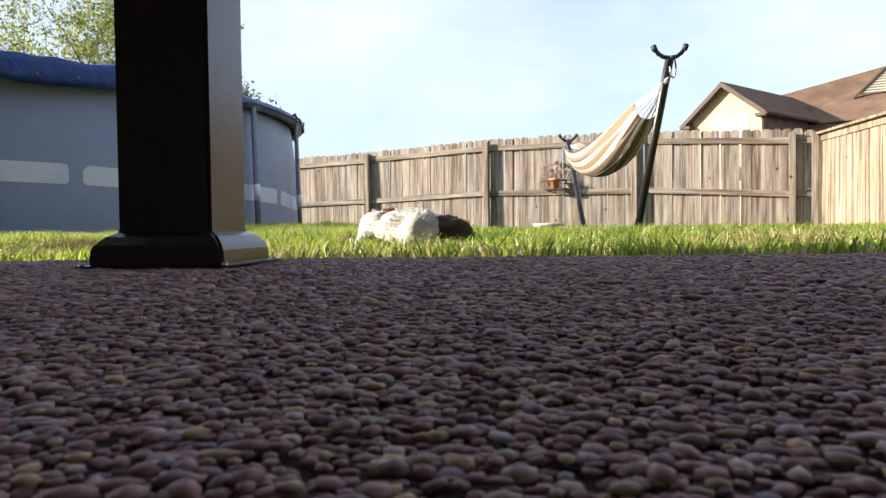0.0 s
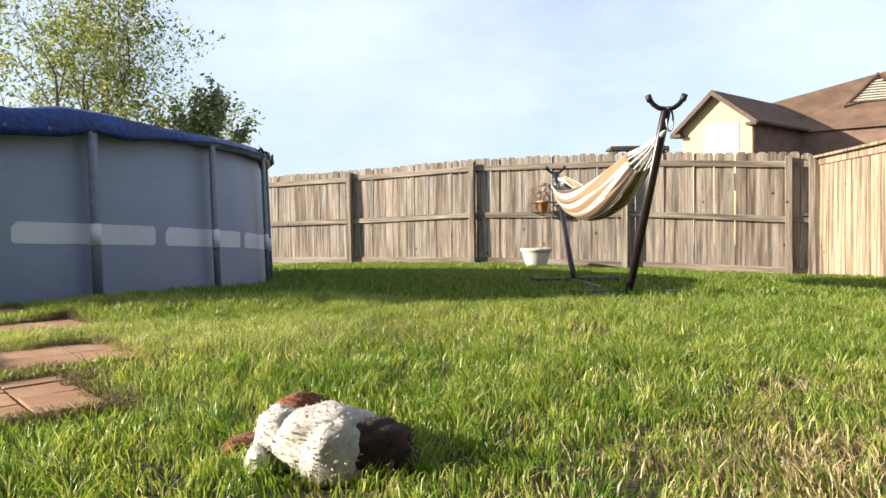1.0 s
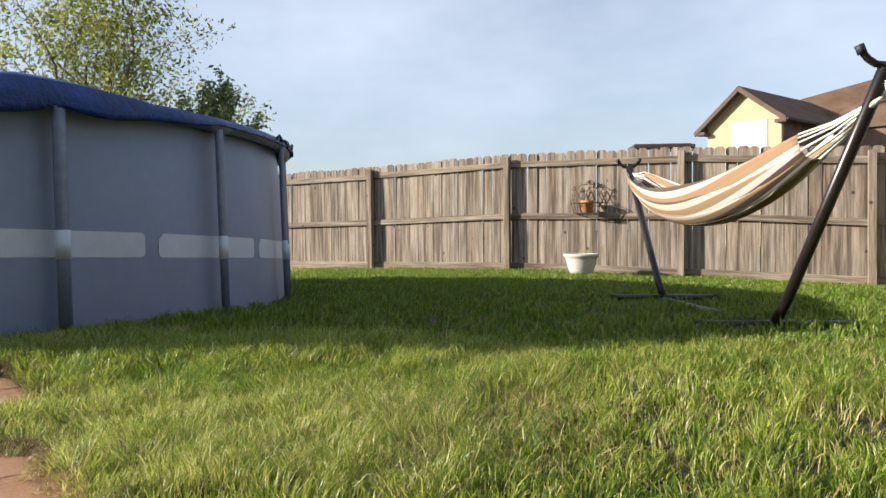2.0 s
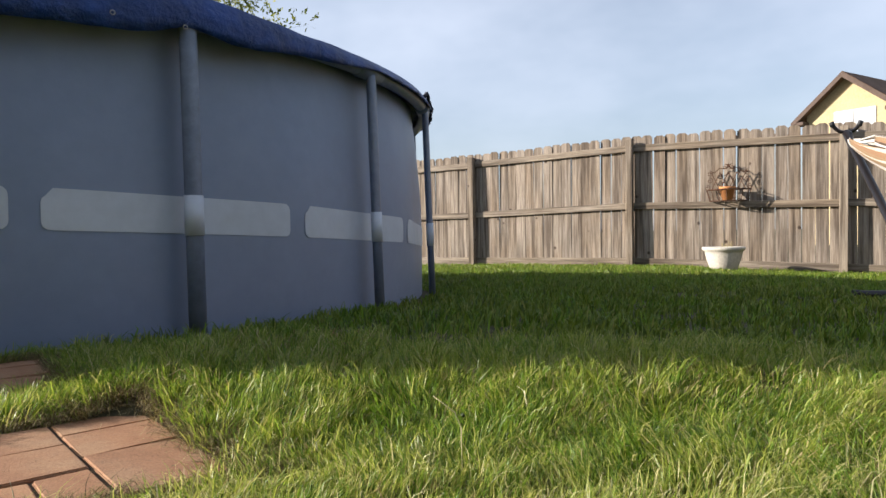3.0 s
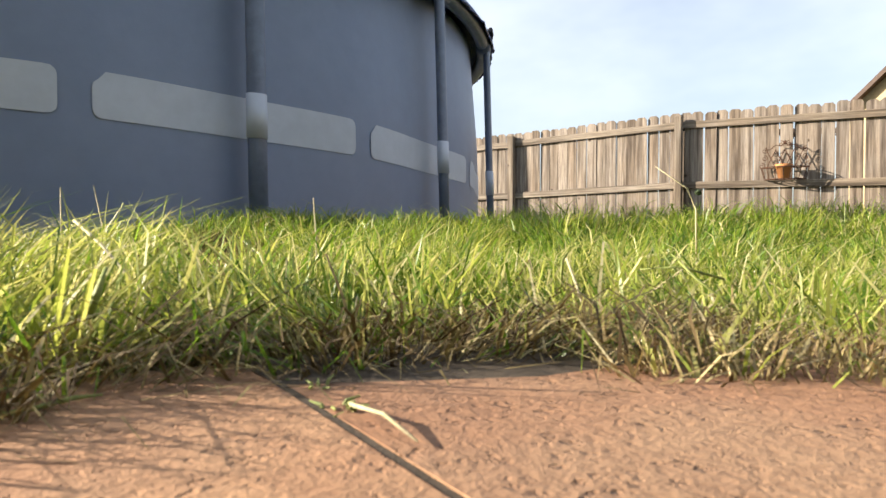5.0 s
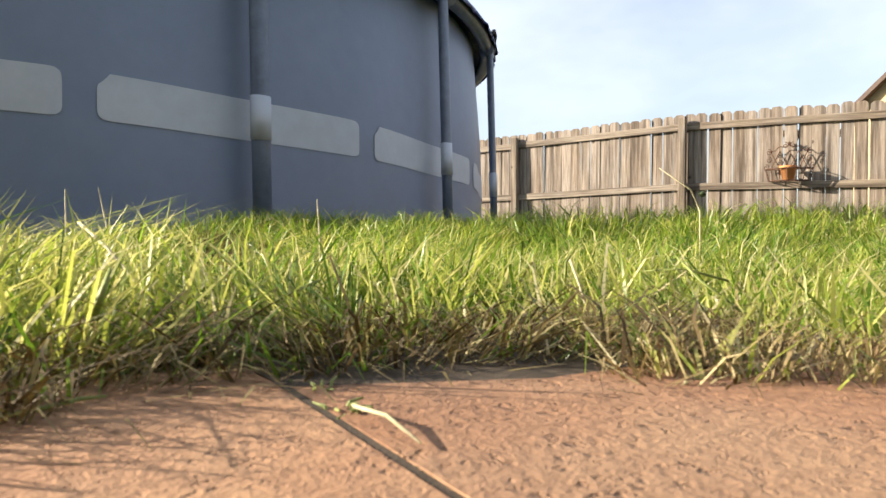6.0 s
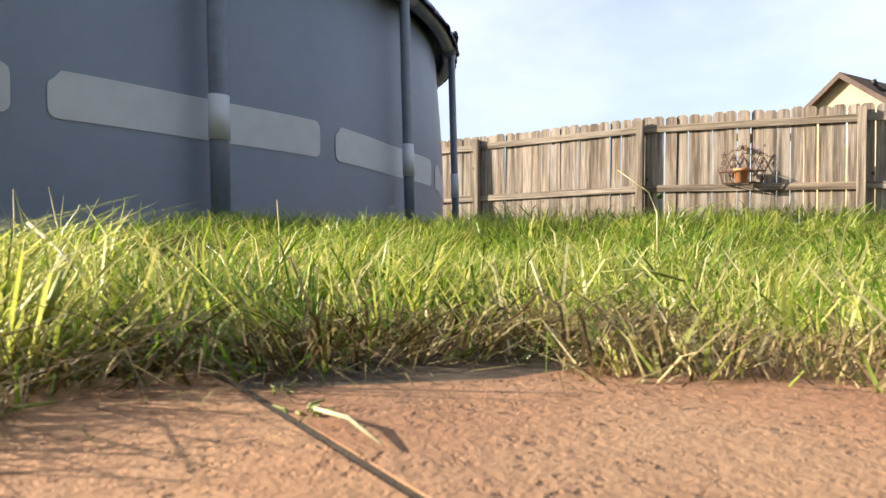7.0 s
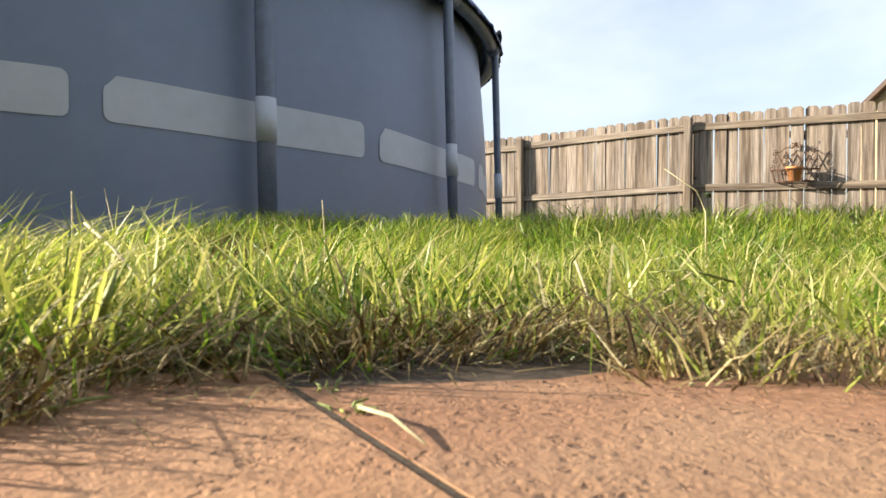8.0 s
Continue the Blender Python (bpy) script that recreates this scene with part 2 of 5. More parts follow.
def make_column():
    col = holder("porch_column", (CX, CY, PATIO_Z))
    part("shaft", box((COLW, COLW, 2.62), pose(0, 0, 1.335), 0.004, 2), COLUMN_PAINT, col)
    bm = bmesh.new()
    prof = [(0.085, 0.0), (0.085, 0.002), (0.075, 0.0035), (0.074, 0.018), (0.0715, 0.024), (0.063, 0.033), (0.0535, 0.038), (0.0535, 0.041)]
    rings = [[bm.verts.new((sx * r, sy * r, z)) for sx, sy in ((-1, -1), (1, -1), (1, 1), (-1, 1))] for r, z in prof]
    for a, b in zip(rings, rings[1:]):
        for k in range(4):
            bm.faces.new((a[k], a[(k + 1) % 4], b[(k + 1) % 4], b[k]))
    bm.faces.new(rings[-1])
    bm.faces.new(rings[0][::-1])
    bmesh.ops.bevel(bm, geom=[e for e in bm.edges if abs(e.verts[0].co.z - e.verts[1].co.z) > 0.002 or abs(abs(e.verts[0].co.x) - abs(e.verts[0].co.y)) < 1e-6 and (e.verts[0].co - e.verts[1].co).length < 0.03], offset=0.003, segments=2, affect="EDGES")
    base = part("base_skirt", bm, COLUMN_PAINT, col, "dark bronze moulded skirt round the column's foot")
    tagged(col, "dark bronze square metal porch column standing at the patio edge", "column")
    # screw heads on the flange
    for sx, sy in ((1, 1), (1, -1), (-1, 1), (-1, -1)):
        part("screw", tube([(sx * 0.079, sy * 0.079, 0.001), (sx * 0.079, sy * 0.079, 0.005)], [0.004, 0.003], 8), SCREW, base)


SCREW = mottled("zinc_screw", (0.35, 0.35, 0.36), (0.5, 0.5, 0.5), 40, 0.35, 0.9)
make_column()

# ---- pool ----
POOL_C, POOL_R, POSTS = Vector((-4.005, 7.395, 0)), 2.748, 18
POST_ANGLE = radians(-13.45)
RIM_Z, BAND_LO, BAND_HI = 1.04, 0.250, 0.376
BAND_FALL = -0.043            # the printed band runs lower towards the pool's far side


def on_pool(a, r, z):
    return (r * math.cos(a), r * math.sin(a), z)


def liner_r(a, z):
    """Vinyl wall radius: pulled in under the rim, bellied out between the legs lower down."""
    s = 0.5 - 0.5 * math.cos((a - POST_ANGLE) * POSTS)
    k = min(1.0, max(0.0, (RIM_Z - z) / (RIM_Z + 0.1)))
    return POOL_R - 0.088 + 0.05 * k ** 0.9 + 0.03 * s * math.sin(math.pi * k)


def make_pool():
    base_z = -0.07
    pool = holder("pool", POOL_C[:2] + (0,))
    steps = POSTS * 12
    zs = [base_z, 0.0, 0.08, 0.16, 0.24, BAND_LO, 0.35, BAND_HI, 0.5, 0.6, 0.7, 0.8, 0.9, 0.97, RIM_Z]
    bm = bmesh.new()
    rings = [[bm.verts.new(on_pool(2 * math.pi * i / steps, liner_r(2 * math.pi * i / steps, z), z)) for i in range(steps)] for z in zs]
    for a, b in zip(rings, rings[1:]):
        for i in range(steps):
            bm.faces.new((a[i], a[(i + 1) % steps], b[(i + 1) % steps], b[i]))
    part("liner", bm, LINER, pool, "grey-blue vinyl pool wall", True)
    for p in range(POSTS):
        a0 = POST_ANGLE + 2 * math.pi * p / POSTS
        step = 2 * math.pi / POSTS
        # pale band from the middle gap to the next one, with rounded ends
        bm = bmesh.new()
        cols = []
        n = 24
        for i in range(n + 1):
            u = 0.5 - 0.5 * math.cos(math.pi * i / n)
            a = a0 + (u - 0.5) * step * 0.915
            end = min(u, 1 - u) * step * 0.915 * POOL_R
            cut = 0.024 * (1 - math.sqrt(max(0.0, 1 - max(0.0, 1 - end / 0.024) ** 2)))
            hi = BAND_HI - (0.02 if end < 0.03 and u < 0.5 else 0.0)
            lo, hi = BAND_LO + cut, hi - cut
            fall = BAND_FALL * POOL_R * math.sin(a)
            cols.append([bm.verts.new(on_pool(a, liner_r(a, z + fall) + 0.0025, z + fall)) for z in (lo, lo * 0.66 + hi * 0.34, lo * 0.33 + hi * 0.67, hi)])
        for c0, c1 in zip(cols, cols[1:]):
            for k in range(3):
                bm.faces.new((c0[k], c1[k], c1[k + 1], c0[k + 1]))
        part("band", bm, LINER_WHITE, pool, "pale grey band printed round the wall", True)
        # leg: flattened tube leaning out at the foot
        top, foot = on_pool(a0, POOL_R + 0.005, RIM_Z - 0.01), on_pool(a0, POOL_R + 0.035, base_z)
        lerp = [tuple(t + (f - t) * k for t, f in zip(top, foot)) for k in (0, 0.03, 0.6, 1.0)]
        leg = part("leg", tube(lerp, 0.031, 16, 0.62, on_pool(a0, 1, 0)), STEEL_GREY, pool, "grey steel leg tube", True)
        fall = BAND_FALL * POOL_R * math.sin(a0)
        k0, k1 = (RIM_Z - BAND_HI - fall - 0.004) / (RIM_Z - base_z), (RIM_Z - BAND_LO - fall + 0.004) / (RIM_Z - base_z)
        sl = [tuple(t + (f - t) * k for t, f in zip(top, foot)) for k in (k0, k1)]
        part("sleeve", tube(sl, 0.0335, 16, 0.66, on_pool(a0, 1, 0)), LINER_WHITE, leg, "pale sleeve round the leg", True)
        # top rail and the tee joint
        arc = [on_pool(a0 + step * k / 8, POOL_R - 0.012, RIM_Z) for k in range(9)]
        part("top_rail", tube(arc, 0.036, 12), STEEL_GREY, pool, "", True)
        tee = [on_pool(a0 + 0.035 * k, POOL_R - 0.01, RIM_Z) for k in (-1, 0, 1)]
        part("tee_joint", tube(tee, 0.043, 12), STEEL_GREY, pool, "", True)
    # cover: sheet over the rim with a ragged hem
    bm = bmesh.new()
    n = POSTS * 24
    rows = []
    for i in range(n):
        a = 2 * math.pi * i / n
        w = noise.noise((math.cos(a) * 3.1, math.sin(a) * 3.1, 0.3))
        w2 = noise.noise((math.cos(a) * 9, math.sin(a) * 9, 4.0))
        off = (a - POST_ANGLE) * POSTS / (2 * math.pi)
        off = off - round(off)
        deg = (math.degrees(a) + 180) % 360 - 180
        f = min(1.0, max(0.10, 1 - (deg + 36) / 25)) if deg < 90 else 1.0
        hem = (0.085 + 0.06 * w + 0.02 * w2 - 0.04 * math.exp(-(off / 0.12) ** 2)) * f
        hump = 0.015 + 0.06 * max(0.0, noise.noise((math.cos(a) * 2.3 + 5, math.sin(a) * 2.3, 1.7))) + 0.05 * math.exp(-((deg + 33) / 7) ** 2)
        hump = (hump + 0.014 * noise.noise((math.cos(a) * 22, math.sin(a) * 22, 7.0)) + 0.01 * w2) * f
        fold = 0.005 * math.sin(a * 160 + 9 * w2) + 0.02 * w2 + 0.01 * noise.noise((math.cos(a) * 30, math.sin(a) * 30, 2.0))
        rows.append([bm.verts.new(on_pool(a, r, z)) for r, z in (
            (POOL_R + 0.036 + fold, RIM_Z - 0.03 * f - hem), (POOL_R + 0.04 + fold * 0.7, RIM_Z - 0.02 * f - hem * 0.5), (POOL_R + 0.036, RIM_Z + 0.004),
            (POOL_R + 0.015, RIM_Z + 0.03 + hump * 0.7), (POOL_R - 0.07, RIM_Z + 0.042 + hump), (POOL_R - 0.35, RIM_Z + 0.02 + hump * 0.5), (POOL_R - 0.9, RIM_Z - 0.05))])
    for i in range(n):
        a, b = rows[i], rows[(i + 1) % n]
        for k in range(6):
            bm.faces.new((a[k], b[k], b[k + 1], a[k + 1]))
    bm.faces.new([r[6] for r in rows])
    cover = part("pool_cover", bm, TARP, None, "", True)
    cover.location = pool.location
    sol = cover.modifiers.new("thick", "SOLIDIFY")
    sol.thickness, sol.offset = 0.003, 1
    tagged(cover, "dark blue tarpaulin cover draped over the pool's rim", "pool cover")
    # eyelets along the hem and the cord that ties the sheet
    for i in range(11):
        a = radians(-80) + i * radians(4.6)
        z = RIM_Z - 0.055
        bm = bmesh.new()
        ring = [(0.007 * math.cos(q), 0.0, 0.007 * math.sin(q)) for q in np.linspace(0, 2 * math.pi, 9)]
        add_tube(bm, ring, 0.002, 5)
        bm.transform(pose(*on_pool(a, POOL_R + 0.046, z), 0, 0, math.degrees(a) + 90))
        part("eyelet", bm, SCREW, cover)
    bm = bmesh.new()
    pts = []
    for i in range(90):
        a = radians(2) + i * radians(0.75)
        pts.append(on_pool(a, POOL_R + 0.03 + 0.012 * math.sin(i * 0.9), RIM_Z + 0.02 + 0.022 * math.sin(i * 1.3) + 0.01 * math.sin(i * 2.9)))
    add_tube(bm, pts, 0.011, 6)
    part("rolled_hem", bm, ROPE, cover, "dark bunched hem with cord", True)
    tagged(pool, "round grey-blue frame pool with a pale band, standing on the lawn", "pool")


ROPE = mottled("dark_cord", (0.012, 0.014, 0.022), (0.05, 0.05, 0.06), 60, 0.8)
make_pool()

# ---- fences ----
LINE = Vector((0.9345, -0.356, 0))          # along the back fence, to its right-hand corner
FENCE_POSTS = [(-1.788 - 2.4 * 0.9345 * k, 14.224 + 2.4 * 0.38 * k, 1.43 - 0.02 * k) for k in (4, 3, 2, 1)]
FENCE_POSTS += [(-1.788, 14.224, 1.448), (0.456, 13.27, 1.505), (2.774, 12.44, 1.476), (4.885, 11.75, 1.36), (5.155, 11.655, 1.34)]


def picket_mesh(w, h, t=0.016, ear=0.03):
    """A dog-eared board, its foot at the origin, its face towards -y."""
    bm = bmesh.new()
    out = [(-w / 2, 0), (w / 2, 0), (w / 2, h - ear), (w / 2 - ear, h), (-w / 2 + ear, h), (-w / 2, h - ear)]
    f = [bm.verts.new((x, -t / 2, z)) for x, z in out]
    r = [bm.verts.new((x, t / 2, z)) for x, z in out]
    bm.faces.new(f)
    bm.faces.new(r[::-1])
    for k in range(6):
        bm.faces.new((f[(k + 1) % 6], f[k], r[k], r[(k + 1) % 6]))
    me = bpy.data.meshes.new("picket")
    bm.normal_update()
    bm.to_mesh(me)
    bm.free()
    return me


def board_between(name, p, q, height, depth, mat, parent, out):
    """A rail from p to q, proud of the boards towards out."""
    p, q = Vector(p), Vector(q)
    d = q - p
    ang = math.degrees(math.atan2(d.y, d.x))
    mid = (p + q) / 2 + out
    tilt = math.degrees(math.atan2(d.z, math.hypot(d.x, d.y)))
    bm = box((height, depth, d.length), None, 0.004)
    ob = part(name, bm, mat, parent)
    ob.matrix_world = pose(*mid, 0, 0, ang) @ pose(0, 0, 0, 0, 90 - tilt, 0)
    return ob


def make_back_fence():
    rng = random.Random(4)
    fence = holder("back_fence")
    meshes = []
    for w in (0.1335, 0.138, 0.139, 0.1395):
        for h in (1.0,):
            me = picket_mesh(w, h * 1.75)
            me.materials.append(WOOD_OLD)
            meshes.append(me)
    for (x0, y0, z0), (x1, y1, z1) in zip(FENCE_POSTS, FENCE_POSTS[1:]):
        p, q = Vector((x0, y0, 0)), Vector((x1, y1, 0))
        d = (q - p)
        ang = math.degrees(math.atan2(d.y, d.x))
        out = Vector((d.y, -d.x, 0)).normalized()
        n = max(1, round(d.length / 0.1415))
        for i in range(n):
            s = (i + 0.5) / n
            at = p + d * s
            top = z0 + (z1 - z0) * s + 0.055 + rng.uniform(-0.012, 0.012)
            ob = finish("picket", meshes[rng.randrange(len(meshes))], None, fence)
            ob.matrix_world = pose(at.x, at.y, top - 1.75, rng.uniform(-0.4, 0.4), rng.uniform(-0.35, 0.35), ang + rng.uniform(-2.5, 2.5)) @ Matrix.Diagonal((rng.uniform(0.985, 1.015), 1, 1, 1))
        short = d.length < 1
        for hgt, drop in ((0.088, 0.105), (0.088, 0.875)):
            sag = 0.0 if short else rng.uniform(-0.012, 0.004)
            a, b = Vector((x0, y0, z0 - drop)), Vector((x1, y1, z1 - drop + sag))
            board_between("rail", a, b, hgt, 0.038, WOOD_RAIL, fence, out * 0.03)
        board_between("kickboard", Vector((x0, y0, gz(x0, y0) + 0.06)), Vector((x1, y1, gz(x1, y1) + 0.06)), 0.13, 0.022, WOOD_RAIL, fence, out * 0.022)
    for i, (x, y, z) in enumerate(FENCE_POSTS):
        d = LINE
        out = Vector((d.y, -d.x, 0)).normalized()
        foot = gz(x, y) - 0.1
        ob = part("post", box((0.09, 0.09, z - foot), pose(0, 0, (z - foot) / 2), 0.005), WOOD_RAIL, fence)
        ob.matrix_world = pose(x + out.x * 0.093, y + out.y * 0.093, foot, rng.uniform(-0.4, 0.4), rng.uniform(-0.5, 0.5), math.degrees(math.atan2(d.y, d.x)))
    tagged(fence, "weathered grey-brown dog-eared board fence along the lawn", "fence")
    # latch hardware by the corner
    latch = holder("gate_latch", (5.06, 11.62, 0.50), -20.8)
    part("latch_plate", box((0.05, 0.006, 0.11), pose(0, -0.02, 0), 0.002), SCREW, latch)
    part("latch_bar", box((0.12, 0.012, 0.02), pose(0.02, -0.03, 0.01), 0.003), BLACK_STEEL, latch)
    tagged(latch, "small metal gate latch on the fence corner", "latch")


def make_side_fence():
    rng = random.Random(9)
    fence = holder("side_fence")
    x, top = 5.2, 1.30
    me = [picket_mesh(w, 1.75, ear=0.001) for w in (0.132, 0.137)]
    for m in me:
        m.materials.append(WOOD_NEW)
    n = 66
    for i in range(n):
        y = 11.55 - (i + 0.5) * 0.1405
        ob = finish("picket", me[rng.randrange(2)], None, fence)
        ob.matrix_world = pose(x + rng.uniform(-0.003, 0.003), y, top - 0.02 - 1.75 + rng.uniform(-0.004, 0.004), 0, 0, -90 + rng.uniform(-1.5, 1.5))
    for k in range(3):
        y0, y1 = 11.6 - 3.05 * k, 11.6 - 3.05 * (k + 1)
        ym = (y0 + y1) / 2
        part("cap", box((0.14, 3.04, 0.035), pose(x - 0.02, ym, top + 0.018), 0.004), WOOD_NEW, fence)
        part("trim_board", box((0.02, 3.04, 0.09), pose(x - 0.02, ym, top - 0.047), 0.003), WOOD_NEW, fence)
    post = part("post", box((0.09, 0.09, 1.75), pose(x - 0.03, 11.56, top - 0.9), 0.004), WOOD_RAIL, fence)
    tagged(fence, "tan board fence with a flat cap running along the lawn's side", "fence")


make_back_fence()
make_side_fence()
for i, (x, y, sx, sy) in enumerate(((-11.2, 6.0, 0.1, 26.0),)):
    tagged(part("wall_far_west", box((sx, sy, 1.75), pose(x, y, 0.6)), WOOD_OLD), "plain board fence closing the lawn", "fence", kind="structure")

# ---- hammock and its stand ----
HB, HT = Vector((1.544, 6.20, -0.055)), Vector((1.555, 5.316, 0.955))
GB, GT = Vector((1.40, 7.712, -0.075)), Vector((1.335, 8.589, 0.92))


def make_hammock_stand():
    stand = holder("hammock_stand")
    for foot, top in ((HB, HT), (GB, GT)):
        d = (top - foot).normalized()
        part("arm", tube([foot + Vector((0, 0, 0.03)), foot + d * 0.2, top], 0.024, 14), BLACK_STEEL, stand, "", True)
        side = Vector((1, 0, 0))
        for s in (-1, 1):
            pts = [top, top + side * s * 0.035 + Vector((0, 0, 0.005)), top + side * s * 0.06 + Vector((0, 0, 0.022)), top + side * s * 0.078 + Vector((0, 0, 0.044)), top + side * s * 0.086 + Vector((0, 0, 0.06))]
            horn = part("horn", tube(pts, 0.012, 10), BLACK_STEEL, stand, "", True)
            part("foam_grip", tube([pts[3] - Vector((0, 0, 0.004)), pts[4] + Vector((s * 0.004, 0, 0.010))], 0.0155, 10), RUBBER, horn, "black rubber end cap", True)
        part("foot_bar", tube([foot + side * -0.34 + Vector((0, 0, 0.022)), foot + side * 0.34 + Vector((0, 0, 0.022))], 0.022, 12), BLACK_STEEL, stand, "", True)
        for s in (-1, 1):
            part("end_cap", tube([foot + side * s * 0.335 + Vector((0, 0, 0.022)), foot + side * s * 0.365 + Vector((0, 0, 0.022))], 0.026, 12), RUBBER, stand)
    part("ground_beam", tube([HB + Vector((0, 0, 0.0)), GB], 0.03, 12), BLACK_STEEL, stand, "", True)
    tagged(stand, "dark steel hammock stand with upturned horns on the lawn", "hammock stand")


RUBBER = mottled("black_rubber", (0.012, 0.014, 0.018), (0.022, 0.025, 0.032), 30, 0.6)


def stripe_cloth():
    """Lengthwise stripes across the cloth's own width, which lies in the UV map."""
    m, n, l, b = material("striped_cotton", (0.6, 0.5, 0.4), 0.9)
    uv = n.new("ShaderNodeUVMap")
    sep = n.new("ShaderNodeSeparateXYZ")
    l.new(uv.outputs["UV"], sep.inputs[0])
    tan, cream, brown, white, orange = (0.36, 0.25, 0.15), (0.62, 0.56, 0.48), (0.12, 0.085, 0.065), (0.70, 0.67, 0.63), (0.36, 0.22, 0.13)
    seq = [tan, brown, cream, orange, tan, white, brown, cream, tan, white, brown, orange, cream, tan, brown, white]
    r = n.new("ShaderNodeValToRGB")
    r.color_ramp.interpolation = "CONSTANT"
    e = r.color_ramp.elements
    while len(e) < len(seq):
        e.new(0.5)
    for i, (k, c) in enumerate(zip(e, seq)):
        k.position, k.color = i / len(seq), (*c, 1)
    rep = n.new("ShaderNodeMath")
    rep.operation = "MULTIPLY"
    rep.inputs[1].default_value = 2.4
    fr = n.new("ShaderNodeMath")
    fr.operation = "FRACT"
    l.new(sep.outputs["X"], rep.inputs[0])
    l.new(rep.outputs[0], fr.inputs[0])
    l.new(fr.outputs[0], r.inputs["Fac"])
    v = coords(n, l)
    weave = noise_tex(n, l, v, 260, 3)
    l.new(mix(n, l, r.outputs["Color"], ramp(n, l, weave, [(0.3, (0.7, 0.7, 0.7)), (0.7, (1, 1, 1))]), 0.7, "MULTIPLY"), b.inputs["Base Color"])
    bump(n, l, b, weave, 0.4, 0.003)
    t = n.new("ShaderNodeBsdfTranslucent")
    l.new(r.outputs["Color"], t.inputs["Color"])
    mx = n.new("ShaderNodeMixShader")
    mx.inputs[0].default_value = 0.25
    l.new(b.outputs[0], mx.inputs[1])
    l.new(t.outputs[0], mx.inputs[2])
    l.new(mx.outputs[0], n["Material Output"].inputs["Surface"])
    return m


def make_hammock():
    ham = holder("hammock")
    nu, nv = 56, 64
    p0, p1 = HT + Vector((0.0, 0.02, -0.03)), GT + Vector((0, -0.02, -0.03))
    co, uvs = [], []
    lo, hi = 0.13, 0.94          # where the cloth begins and ends between the two hooks
    for i in range(nu + 1):
        u = i / nu
        s = lo + (hi - lo) * u
        c = p0.lerp(p1, s)
        sag = 0.47 * (1 - (2 * s - 1) ** 2) ** 0.9
        gather = 0.16 + 0.84 * math.sin(math.pi * (0.05 + 0.91 * u)) ** 0.6
        half, depth = 0.165 * gather, 0.24 * gather
        for j in range(nv + 1):
            v = j / nv
            q = (v - 0.5) * 2
            ang = q * 1.75
            x = half * math.sin(ang)
            z = depth * (1 - math.cos(ang)) * 0.8
            wave = 0.022 * gather * math.sin(v * 46 + 3 * math.sin(u * 3)) + 0.012 * noise.noise((u * 3, v * 9, 2))
            co.append((c.x + x + wave * math.cos(ang), c.y + 0.03 * q * (0.5 - u), c.z - sag + z + wave * math.sin(ang)))
            uvs.append((v * 0.998, u))
    faces = [(i * (nv + 1) + j, i * (nv + 1) + j + 1, (i + 1) * (nv + 1) + j + 1, (i + 1) * (nv + 1) + j) for i in range(nu) for j in range(nv)]
    me = np_mesh("cloth", co, faces, True)
    layer = me.uv_layers.new(name="UVMap")
    idx = np.array(faces).ravel()
    layer.data.foreach_set("uv", np.array(uvs, dtype=np.float32)[idx].ravel())
    cloth = finish("cloth", me, stripe_cloth(), ham, "cream, tan and brown striped cotton")
    sol = cloth.modifiers.new("thick", "SOLIDIFY")
    sol.thickness = 0.004
    cord = mottled("white_cord", (0.62, 0.60, 0.56), (0.72, 0.70, 0.66), 80, 0.9)
    for end, hook, row in ((0, HT, 0), (1, GT, nu)):
        eye = hook + Vector((0.0, 0.03 if end == 0 else -0.03, -0.10 if end == 0 else -0.05))
        for j in range(0, nv + 1, 4):
            tgt = Vector(co[row * (nv + 1) + j])
            mid = eye.lerp(tgt, 0.55) + Vector((0, 0, -0.012))
            part("string", tube([eye, mid, tgt], 0.0045, 5), cord, ham)
        ring = []
        for k in range(17):
            a = 2 * math.pi * k / 16
            ring.append(hook + Vector((0.02, 0.012 if end == 0 else -0.012, -0.052)) + Vector((0.016 * math.cos(a), 0, 0.055 * math.sin(a))))
        part("carabiner", tube(ring, 0.005, 6), SCREW, ham, "steel snap hook", True)
    tagged(ham, "striped cream and brown cotton hammock hanging from its stand", "hammock")


make_hammock_stand()
make_hammock()


# ---- planter and wall basket by the back fence ----
def lathe(prof, n=32):
    bm = bmesh.new()
    rings = [[bm.verts.new((r * math.cos(2 * math.pi * k / n), r * math.sin(2 * math.pi * k / n), z)) for k in range(n)] for r, z in prof]
    for a, b in zip(rings, rings[1:]):
        for k in range(n):
            bm.faces.new((a[k], a[(k + 1) % n], b[(k + 1) % n], b[k]))
    bm.faces.new(rings[0][::-1])
    bm.faces.new(rings[-1])
    return bm


